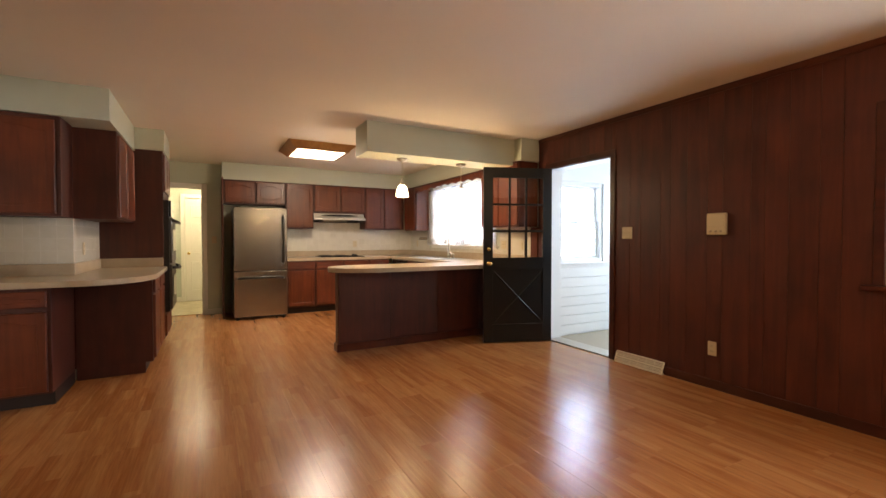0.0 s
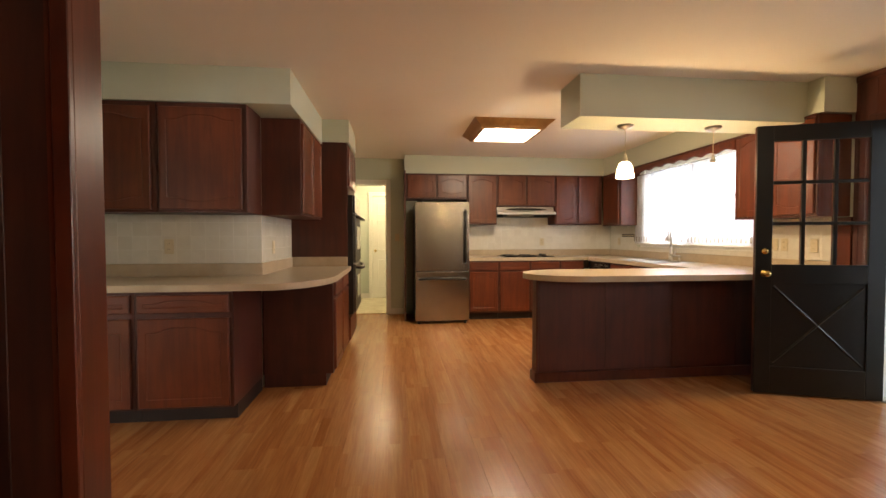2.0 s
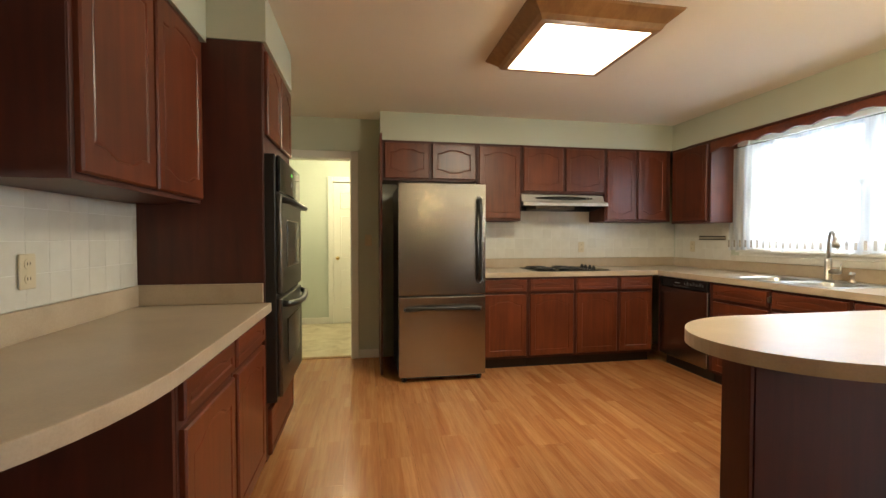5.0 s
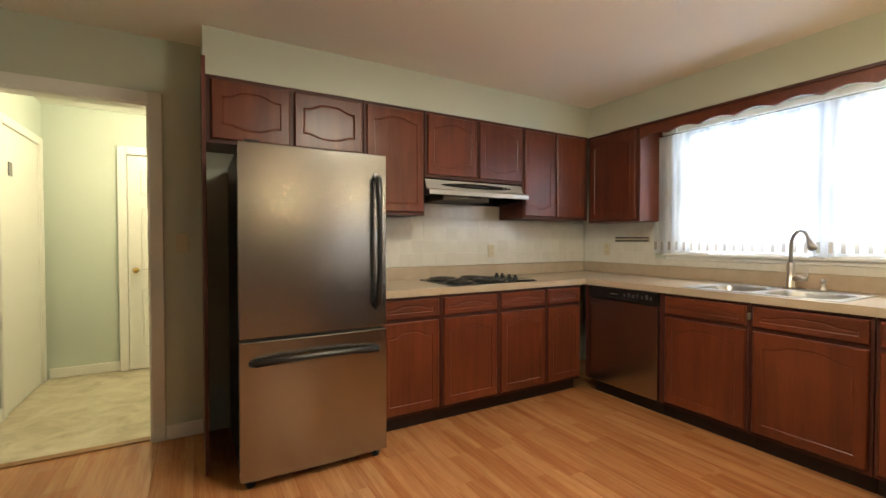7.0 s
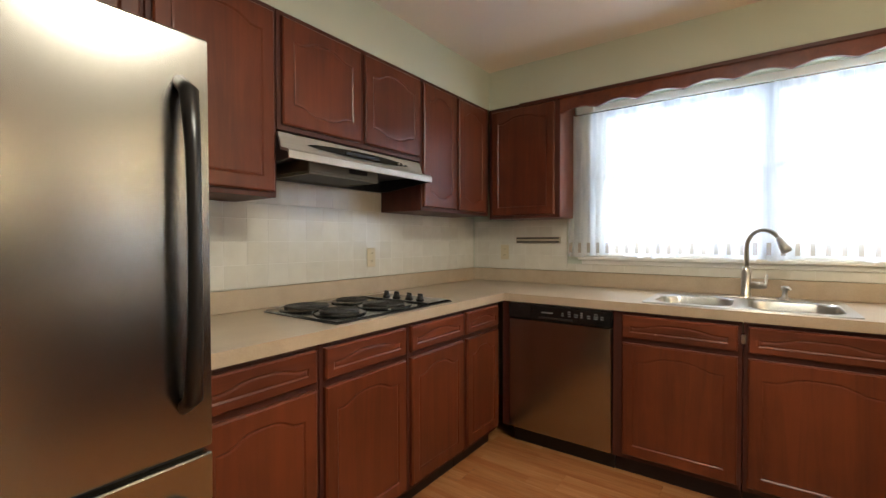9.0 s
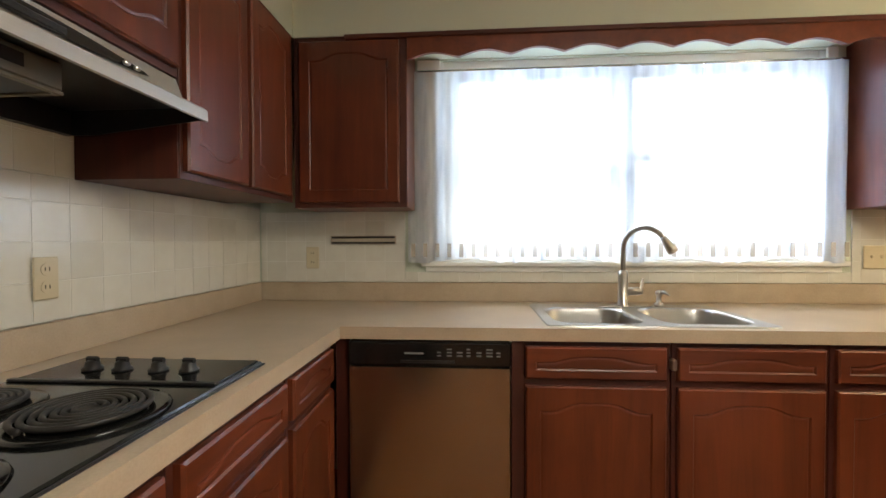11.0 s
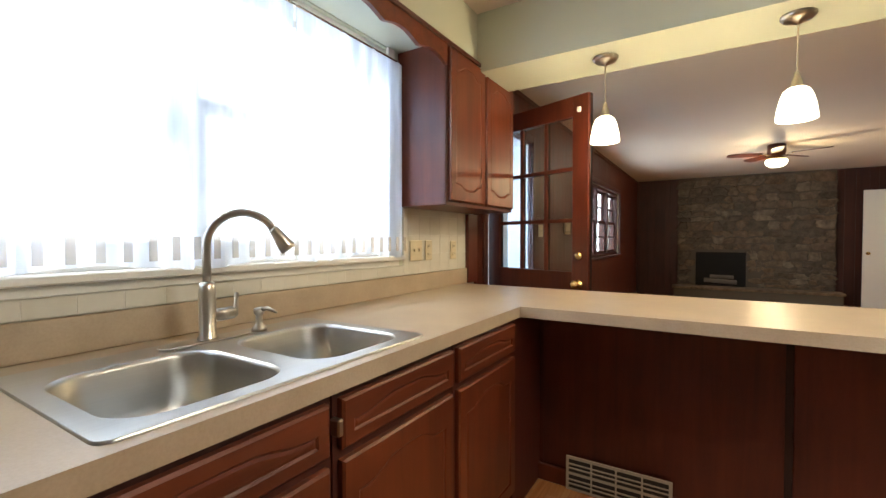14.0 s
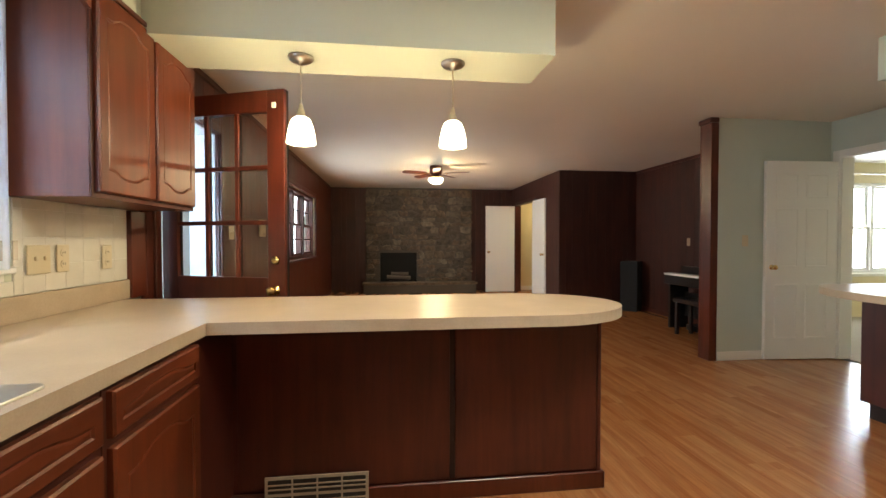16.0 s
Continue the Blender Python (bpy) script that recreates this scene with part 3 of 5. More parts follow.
def valance():
    """The scalloped board over the window."""
    y0, y1, n = 5.327, 7.46, 240
    bm = bmesh.new()
    cols = []
    for i in range(n + 1):
        s = i / n
        k = s * 9
        wave = abs(math.sin(math.pi * k)) ** 1.15
        low = 2.066 + 0.026 * wave + 0.022 * math.sin(math.pi * s)
        y = y0 + (y1 - y0) * s
        cols.append([bm.verts.new(p) for p in ((3.872, y, low), (3.892, y, low), (3.892, y, 2.188), (3.872, y, 2.188))])
    for a, b in zip(cols, cols[1:]):
        for j in range(4):
            bm.faces.new((a[j], a[(j + 1) % 4], b[(j + 1) % 4], b[j]))
    bm.faces.new(cols[0])
    bm.faces.new(cols[-1])
    bmesh.ops.recalc_face_normals(bm, faces=bm.faces[:])
    return bm


v = part("window_valance", valance(), CHERRY_H, None)
tagged(v, "cherry stained scalloped wooden valance above the window", "valance")
part("cornice", box(3.862, 4.505, 2.165, 3.873, 7.75, 2.188, 0.003), TRIMWOOD, v)

# ---- desk counter cabinets and wall oven ----
for x0, x1 in ((-1.778, -1.085), (-1.085, -0.475)):
    w = x1 - x0
    base("base_cabinet", (x0 + 0.001, 4.43, 0), 0, w - 0.002, [("drawer", 0.02, 0.735, w - 0.045, 0.118), ("door", 0.02, 0.115, w - 0.045, 0.585)])
for x0, x1 in ((-1.778, -1.10), (-1.10, -0.478)):
    w = x1 - x0
    cabinet("wall_cabinet", (x0 + 0.001, 4.755, 0), 0, w - 0.002, 5.078 - 4.755, 1.408, SOF + 0.006, [("door_both", 0.02, 1.428, w - 0.055, SOF - 1.456)], ULAB, UP)
cabinet("wall_cabinet", (-0.18, 5.115, 0), 90, 0.918, -0.18 - WX, 1.408, SOF + 0.006, [("door_both", 0.02, 1.428, 0.415, SOF - 1.456), ("door_both", 0.458, 1.428, 0.44, SOF - 1.456)], ULAB, UP)
for y0, y1 in ((5.09, 5.59), (5.59, 6.095)):
    w = y1 - y0
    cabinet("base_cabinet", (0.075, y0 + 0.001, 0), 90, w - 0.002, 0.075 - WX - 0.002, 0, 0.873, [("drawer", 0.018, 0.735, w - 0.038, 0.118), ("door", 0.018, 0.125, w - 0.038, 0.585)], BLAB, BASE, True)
desk_panel = part("desk_end_panel", prism([(-0.472, 5.07), (0.078, 5.07), (0.078, 5.088), (-0.472, 5.088)], 0.1, 0.873), CARCASS, None)
part("panel_foot", box(-0.472, 5.071, 0.0, 0.02, 5.087, 0.1), CARCASS, desk_panel)
tagged(desk_panel, "dark wooden panel under the curved desk counter", "panel")
tall = cabinet("oven_cabinet", (0.09, 6.10, 0), 90, 0.74, 0.09 - WX - 0.002, 0, 2.222, [("door", 0.03, 1.77, 0.33, 0.42), ("door", 0.38, 1.77, 0.33, 0.42), ("drawer", 0.03, 0.12, 0.68, 0.24)],
               "tall cherry stained cabinet holding the double wall oven", "tall cabinets", True)


def wall_oven():
    t = thing("double_wall_oven", (0.115, 6.125, 0), "black and stainless double wall oven built in the tall cabinet", "oven", 90)
    w = 0.685
    part("body", box(-0.017, -0.03, 0.40, w + 0.017, 0.5, 1.675, 0.004), BLACKPLASTIC, t)
    c = part("control_panel", box(0.004, -0.05, 1.485, w - 0.004, -0.03, 1.672, 0.006), BLACKGLASS, t)
    for i in range(4):
        part("digit", box(0.335 + i * 0.016, -0.0515, 1.605, 0.345 + i * 0.016, -0.05, 1.622), GREENLED, c)
    part("keypad", box(0.335, -0.0515, 1.545, 0.365, -0.05, 1.572, 0.002), GREYPRINT, c)
    for z0, z1 in ((0.955, 1.475), (0.42, 0.935)):
        d = part("oven_door", box(0.004, -0.055, z0, w - 0.004, -0.03, z1, 0.006), OVENSTEEL, t, "dark stainless oven door")
        part("window_trim", box(0.15, -0.0575, z0 + 0.13, w - 0.12, -0.0552, z1 - 0.13, 0.001), STEEL, d)
        part("oven_window", box(0.158, -0.0595, z0 + 0.138, w - 0.128, -0.0572, z1 - 0.138, 0.001), BLACKGLASS, d, "dark glass window")
        pts = [(0.03, -0.055, z1 - 0.03), (0.05, -0.085, z1 - 0.035), (0.18, -0.105, z1 - 0.045), (w / 2, -0.112, z1 - 0.05), (w - 0.18, -0.105, z1 - 0.045), (w - 0.05, -0.085, z1 - 0.035), (w - 0.03, -0.055, z1 - 0.03)]
        part("handle", tube(pts, 0.017), BLACKPLASTIC, d, "curved black bar handle", True)
    return t


wall_oven()

# ---- counters ----
CZ0, CZ1 = 0.8735, 0.92


def arc(cx, cy, rx, ry, a0, a1, n=14):
    return [(cx + rx * math.cos(radians(a0 + (a1 - a0) * i / n)), cy + ry * math.sin(radians(a0 + (a1 - a0) * i / n))) for i in range(n + 1)]


desk = [(-1.778, 5.078), (-1.778, 4.40)] + arc(-0.27, 5.02, 0.40, 0.62, -90, 0) + [(0.125, 6.095), (WX + 0.002, 6.095), (WX + 0.002, 5.078)]
ob = part("desk_counter", prism(desk, CZ0, CZ1, 0.004), COUNTER, None)
tagged(ob, "beige laminate desk counter with a rounded corner", "counter")
part("backsplash", box(-1.776, 5.058, CZ1, WX + 0.02, 5.0775, CZ1 + 0.10, 0.003), COUNTER, ob)
part("backsplash", box(WX + 0.0025, 5.0785, CZ1, WX + 0.02, 6.075, CZ1 + 0.10, 0.003), COUNTER, ob)
part("backsplash", box(WX + 0.0025, 6.076, CZ1, 0.088, 6.0955, CZ1 + 0.10, 0.003), COUNTER, ob)
PF, PK = 4.64, 5.37
SX0, SX1, SY0, SY1 = 3.51, 4.05, 6.055, 6.885


def plate_with_hole(outline_boxes):
    bm = bmesh.new()
    for b in outline_boxes:
        join(bm, b)
    bmesh.ops.remove_doubles(bm, verts=bm.verts[:], dist=1e-5)
    return bm


pieces = [prism([(1.655, BY - 0.002), (1.655, 7.656), (3.475, 7.656), (3.475, BY - 0.002)], CZ0, CZ1),
          box(3.475, SY1 - 0.02, CZ0, EX - 0.002, BY - 0.002, CZ1),
          box(3.475, SY0 + 0.02, CZ0, SX0 + 0.02, SY1 - 0.02, CZ1), box(SX1 - 0.02, SY0 + 0.02, CZ0, EX - 0.002, SY1 - 0.02, CZ1),
          box(3.475, PK, CZ0, EX - 0.002, SY0 + 0.02, CZ1),
          prism(arc(2.14, (PF + PK) / 2, 0.46, (PK - PF) / 2, 90, 270, 30) + [(EX - 0.002, PF), (EX - 0.002, PK)], CZ0, CZ1)]
ob = part("kitchen_counter", plate_with_hole(pieces), COUNTER, None)
tagged(ob, "beige laminate kitchen counter with rounded peninsula end", "counter")
part("backsplash", box(1.66, BY - 0.02, CZ1, EX - 0.022, BY - 0.003, CZ1 + 0.10, 0.003), COUNTER, ob)
part("backsplash", box(EX - 0.02, 4.60, CZ1, EX - 0.003, BY - 0.003, CZ1 + 0.10, 0.003), COUNTER, ob)

# ---- peninsula ----
pen = thing("peninsula_base", (2.6, 4.99, 0), "dark wood panelled knee wall carrying the peninsula counter", "counter base")
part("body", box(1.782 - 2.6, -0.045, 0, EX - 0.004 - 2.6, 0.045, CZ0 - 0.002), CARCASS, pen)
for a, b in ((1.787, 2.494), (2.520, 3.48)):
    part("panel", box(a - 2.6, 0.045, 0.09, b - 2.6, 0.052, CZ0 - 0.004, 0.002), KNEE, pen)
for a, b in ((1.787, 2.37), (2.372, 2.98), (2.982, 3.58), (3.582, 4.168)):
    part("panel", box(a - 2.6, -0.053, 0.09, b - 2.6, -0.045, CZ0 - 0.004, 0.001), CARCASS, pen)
part("seam_strip", box(2.494 - 2.6, 0.045, 0.09, 2.520 - 2.6, 0.0465, CZ0 - 0.004), TOEKICK, pen)
part("end_board", box(1.764 - 2.6, -0.055, 0, 1.782 - 2.6, 0.055, CZ0 - 0.002, 0.003), PANEL, pen)
for y0, y1 in ((-0.068, -0.0535), (0.0525, 0.068)):
    part("baseboard", box(1.750 - 2.6, y0, 0, EX - 0.01 - 2.6, y1, 0.085, 0.004), DOORWOOD, pen)
part("baseboard", box(1.748 - 2.6, -0.068, 0, 1.7635 - 2.6, 0.068, 0.085, 0.004), DOORWOOD, pen)


def register(name, at, rz, w, h, lean, cols, label, metal=None, slot=None):
    """A louvred baseboard heat register; the face leans back by `lean` degrees."""
    t = thing(name, at, label, "vent", rz)
    part("base", box(0, 0, 0, w, 0.03, 0.012), metal or TANMETAL, t)
    f = part("frame", box(0, -0.008, 0, w, 0.0, h, 0.002), metal or TANMETAL, t)
    f.matrix_basis = pose(0, 0, 0.004, -lean)
    step = (w - 0.02) / cols
    for i in range(cols):
        for k in range(2):
            z0, z1 = 0.014 + k * (h - 0.014) / 2, (k + 1) * (h - 0.014) / 2
            part("slot", box(0.014 + i * step, -0.0092, z0, 0.006 + (i + 1) * step, -0.0081, z1), slot or DARKSLOT, f)
            for q in (0.33, 0.66):
                z = z0 + (z1 - z0) * q
                part("louvre", box(0.014 + i * step, -0.0125, z - 0.004, 0.006 + (i + 1) * step, -0.0093, z + 0.002), metal or TANMETAL, f)
    return t


register("floor_register", (3.356, 5.068, 0), 180, 0.457, 0.165, 0, 4, "tan metal heat register at the peninsula base")
register("floor_register", (FX - 0.05, 3.265, 0), -90, 0.52, 0.115, 22, 6, "cream metal baseboard heat register on the panelled wall", CREAMMETAL, TANMETAL)

# ---- appliances ----


def fridge():
    t = thing("refrigerator", (0.87, 7.45, 0), "stainless bottom-freezer refrigerator with black handles", "refrigerator")
    part("body", box(0.004, 0.075, 0.03, 0.755, 0.82, 1.70, 0.006), BLACKPLASTIC, t)

    def bowed(z0, z1):
        pts = [(0.0, 0.07)] + [(0.76 * i / 16, 0.008 - 0.008 * math.sin(math.pi * i / 16)) for i in range(17)] + [(0.76, 0.07)]
        return prism(pts, z0, z1, 0.006)

    d = part("door", bowed(0.752, 1.715), STEEL, t, "brushed stainless door")
    z0, z1 = 0.86, 1.60
    pts = [(0.70, 0.012, z0), (0.70, -0.035, z0 + 0.03), (0.70, -0.05, z0 + 0.16), (0.70, -0.054, (z0 + z1) / 2), (0.70, -0.05, z1 - 0.16), (0.70, -0.035, z1 - 0.03), (0.70, 0.012, z1)]
    part("handle", tube(pts, [0.016, 0.02, 0.016, 0.014, 0.016, 0.02, 0.016]), BLACKPLASTIC, d, "black bowed handle", True)
    part("badge", box(0.07, 0.0085, 1.585, 0.13, 0.0125, 1.60, 0.001), CHROME, d)
    part("dent", lathe([(0.004, 0), (0.0, 0.003)], 8), DARKSLOT, d).matrix_basis = pose(0.10, 0.012, 0.94, 90)
    f = part("freezer_drawer", bowed(0.045, 0.738), STEEL, t, "brushed stainless freezer drawer")
    pts = [(0.05, 0.01, 0.63), (0.07, -0.03, 0.635), (0.2, -0.052, 0.645), (0.38, -0.06, 0.648), (0.56, -0.052, 0.645), (0.69, -0.03, 0.635), (0.71, 0.01, 0.63)]
    part("handle", tube(pts, [0.014, 0.018, 0.015, 0.014, 0.015, 0.018, 0.014]), BLACKPLASTIC, f, "black bowed handle", True)
    part("gasket", box(0.01, 0.03, 0.738, 0.75, 0.08, 0.752), BLACKPLASTIC, t)
    part("grille", box(0.02, 0.06, 0.018, 0.74, 0.08, 0.05), BLACKPLASTIC, t)
    for x in (0.03, 0.69):
        part("foot", lathe([(0.022, 0), (0.024, 0.012), (0.012, 0.016), (0.012, 0.04)], 12, (x + 0.02, 0.06, 0)), BLACKPLASTIC, t)
    part("hinge_cover", box(0.03, 0.03, 1.715, 0.10, 0.10, 1.732, 0.004), BLACKPLASTIC, t)


fridge()


def dishwasher():
    t = thing("dishwasher", (3.495, 7.628, 0), "stainless dishwasher with black control strip under the counter", "dishwasher", -90)
    part("body", box(0.004, 0.03, 0.10, 0.604, 0.6, 0.868), BLACKPLASTIC, t)
    part("toe_kick", box(0.004, 0.06, 0.0, 0.604, 0.1, 0.10), BLACKPLASTIC, t)
    d = part("door", box(0.004, -0.02, 0.11, 0.604, 0.03, 0.775, 0.005), STEEL, t, "brushed stainless door")
    c = part("control_panel", box(0.004, -0.026, 0.778, 0.604, 0.03, 0.866, 0.006), BLACKENAMEL, t, "black control strip")
    part("grip", box(0.20, -0.0285, 0.79, 0.40, -0.024, 0.80, 0.002), BLACKPLASTIC, c)
    part("badge", box(0.215, -0.0272, 0.822, 0.285, -0.026, 0.829), GREYPRINT, c)
    for i in range(7):
        for k in range(2 + i % 2):
            part("legend", box(0.335 + i * 0.036, -0.0270, 0.815 + k * 0.012, 0.335 + i * 0.036 + 0.014 + 0.004 * (i % 3), -0.026, 0.820 + k * 0.012), GREYPRINT, c)


dishwasher()


def cooktop():
    t = thing("cooktop", (2.593, 7.945, CZ1), "black electric cooktop with four coil burners in the counter", "cooktop")
    part("plate", box(-0.38, -0.245, 0.0005, 0.38, 0.245, 0.010, 0.004), BLACKENAMEL, t)
    part("rim", box(-0.385, -0.25, 0.0, 0.385, 0.25, 0.005, 0.002), BLACKPLASTIC, t)
    part("divider", box(0.185, -0.24, 0.0102, 0.20, 0.24, 0.016, 0.002), BLACKPLASTIC, t)
    part("knob_plate", box(0.20, -0.235, 0.0102, 0.375, 0.235, 0.013, 0.001), BLACKENAMEL, t)
    for x, y, r in ((0.025, -0.105, 0.102), (0.03, 0.125, 0.08), (-0.24, -0.10, 0.085), (-0.24, 0.125, 0.1)):
        b = part("burner_pan", lathe([(r + 0.026, 0.0101), (r + 0.022, 0.017), (r + 0.010, 0.015), (0.02, 0.0105)], 36, (x, y, 0)), BLACKENAMEL, t, "black drip pan", True)
        pts, k = [], 200
        for i in range(k):
            a = i / k * math.tau * 6.5
            rr = 0.014 + (r - 0.014) * i / k
            pts.append((x + rr * math.cos(a), y + rr * math.sin(a), 0.0225))
        part("coil", tube(pts, 0.0054, 6), BURNER, b, "dark iron coil", True)
        part("coil_hub", lathe([(0.016, 0.016), (0.016, 0.024), (0.0, 0.025)], 14, (x, y, 0)), BURNER, b)
    for i, y in enumerate((-0.12, -0.045, 0.045, 0.12)):
        k = part("knob", lathe([(0.021, 0.0132), (0.022, 0.018), (0.016, 0.022), (0.0145, 0.033), (0.008, 0.037)], 18, (0.275, y, 0)), BLACKPLASTIC, t, "", True)
        part("grip", box(0.270, y - 0.017, 0.031, 0.280, y + 0.017, 0.045, 0.004), BLACKPLASTIC, k)


cooktop()


def hood():
    t = thing("range_hood", (2.15, BY - 0.003, 1.541), "stainless under-cabinet range hood with black control strip", "range hood")
    w = 0.905

    def along(prof, x0, x1):
        bm = bmesh.new()
        a = [bm.verts.new((x0, y, z)) for y, z in prof]
        b = [bm.verts.new((x1, y, z)) for y, z in prof]
        k = len(prof)
        for i in range(k):
            bm.faces.new((a[i], a[(i + 1) % k], b[(i + 1) % k], b[i]))
        bm.faces.new(a[::-1])
        bm.faces.new(b)
        bmesh.ops.recalc_face_normals(bm, faces=bm.faces[:])
        return bm

    part("top_cover", along([(-0.01, 0.146), (-0.335, 0.146), (-0.335, 0.140), (-0.01, 0.140)], 0.004, w - 0.004), HOODSTEEL, t)
    face = part("front_face", along([(-0.335, 0.146), (-0.362, 0.072), (-0.356, 0.070), (-0.329, 0.140)], 0, w), HOODSTEEL, t)
    part("lip", along([(-0.360, 0.080), (-0.408, 0.068), (-0.418, 0.060), (-0.420, 0.030), (-0.414, 0.028), (-0.411, 0.054), (-0.358, 0.070)], -0.004, w + 0.012), HOODSTEEL, t)
    for x0, x1 in ((0.0, 0.006), (w - 0.006, w)):
        part("side_plate", along([(-0.01, 0.140), (-0.329, 0.140), (-0.356, 0.072), (-0.412, 0.052), (-0.412, 0.030), (-0.10, -0.004), (-0.01, -0.004)], x0, x1), BLACKPLASTIC, t, "black side plate")
    part("underside", box(0.006, -0.358, 0.064, w - 0.006, -0.01, 0.068), BLACKPLASTIC, t, "black underside")
    part("rear_lip", box(0.006, -0.03, -0.004, w - 0.006, -0.01, 0.064), BLACKPLASTIC, t)
    house = part("filter_housing", box(0.17, -0.31, 0.006, 0.60, -0.032, 0.0638, 0.004), GREASY, t, "grease-stained metal fan housing")
    part("lamp_slot", box(0.40, -0.3125, 0.026, 0.52, -0.3102, 0.052, 0.001), DARKSLOT, house, "dark lamp opening")
    filt = part("filter", box(0.185, -0.295, 0.002, 0.585, -0.05, 0.0058, 0.001), BURNER, t, "greasy metal mesh filter")
    for x0, y0, x1, y1 in ((0.17, -0.31, 0.60, -0.296), (0.17, -0.046, 0.60, -0.032), (0.17, -0.2955, 0.184, -0.0465), (0.586, -0.2955, 0.60, -0.0465)):
        part("filter_frame", box(x0, y0, -0.001, x1, y1, 0.0058, 0.001), GREASY, filt)
    slope = Vector((0, -0.027, -0.074)).normalized()
    out = Vector((0, -0.074, 0.027)).normalized()
    mid = Vector((0.0, -0.3485, 0.109))
    strip = bmesh.new()
    lo, hi = [], []
    for i in range(25):
        q = i / 24
        h = 0.024 * math.sin(math.pi * q) ** 0.55
        for row, sign in ((lo, 1), (hi, -1)):
            p = mid + Vector((0.13 + 0.66 * q, 0, 0)) + slope * (h * sign * 0.8) + out * (0.002 + 0.006 * math.sin(math.pi * q))
            row.append(strip.verts.new(p))
    for i in range(24):
        strip.faces.new((lo[i], lo[i + 1], hi[i + 1], hi[i]))
    bmesh.ops.remove_doubles(strip, verts=strip.verts[:], dist=1e-5)
    c = part("control_strip", strip, BLACKENAMEL, face, "glossy black control strip")
    for i in range(2):
        part("button", box(0.70 + i * 0.032, -0.364, 0.104, 0.716 + i * 0.032, -0.352, 0.114, 0.003), NICKEL, face)
    part("switch_plate", box(0.34, -0.3615, 0.102, 0.56, -0.356, 0.116, 0.002), BLACKPLASTIC, face, "dark rocker plate")


hood()


def rounded(cx, cy, hx, hy, r, n=7):
    pts = []
    for sx, sy, a in ((1, 1, 0), (-1, 1, 90), (-1, -1, 180), (1, -1, 270)):
        for i in range(n + 1):
            q = radians(a + 90 * i / n)
            pts.append((cx + sx * (hx - r) + r * math.cos(q), cy + sy * (hy - r) + r * math.sin(q)))
    return pts


def sink():
    cx, cy = (SX0 + SX1) / 2, (SY0 + SY1) / 2
    t = thing("kitchen_sink", (cx, cy, CZ1), "double-bowl stainless steel sink set in the counter", "sink")
    hx, hy = (SX1 - SX0) / 2, (SY1 - SY0) / 2
    bm = bmesh.new()
    zt = 0.006
    bowls = []
    for by in (hy / 2 - 0.004, -hy / 2 + 0.004):
        bw = (hx - 0.075, hy / 2 - 0.035)
        rings = []
        for f, z, rr in ((1.0, zt, 0.09), (0.97, zt - 0.012, 0.088), (0.93, -0.10, 0.085), (0.86, -0.165, 0.08), (0.70, -0.175, 0.06), (0.12, -0.178, 0.01)):
            rings.append([bm.verts.new((x, y, z)) for x, y in rounded(-0.035, by, bw[0] * f, bw[1] * f, min(rr, bw[1] * f * 0.95))])
        for a, b in zip(rings, rings[1:]):
            k = len(a)
            for i in range(k):
                bm.faces.new((a[i], a[(i + 1) % k], b[(i + 1) % k], b[i]))
        bm.faces.new(rings[-1])
        bowls.append(rings[0])
    rim = [bm.verts.new((x, y, zt)) for x, y in rounded(0, 0, hx, hy, 0.025, 4)]
    low = [bm.verts.new((v.co.x * 1.004, v.co.y * 1.004, 0.0)) for v in rim]
    k = len(rim)
    for i in range(k):
        bm.faces.new((low[i], low[(i + 1) % k], rim[(i + 1) % k], rim[i]))
    edges = []
    for loop in (rim, *bowls):
        for i in range(len(loop)):
            e = bm.edges.get((loop[i], loop[(i + 1) % len(loop)]))
            edges.append(e)
    bmesh.ops.triangle_fill(bm, use_beauty=True, use_dissolve=False, edges=edges)
    bmesh.ops.recalc_face_normals(bm, faces=bm.faces[:])
    b = part("basin", bm, SINKSTEEL, t)
    for f in b.data.polygons:
        f.use_smooth = abs(f.normal.z) < 0.98
    for by in (hy / 2 - 0.004, -hy / 2 + 0.004):
        part("drain", lathe([(0.045, -0.1775), (0.043, -0.173), (0.032, -0.174), (0.03, -0.182), (0.0, -0.182)], 24, (-0.035, by, 0)), CHROME, t, "chrome drain", True)


sink()


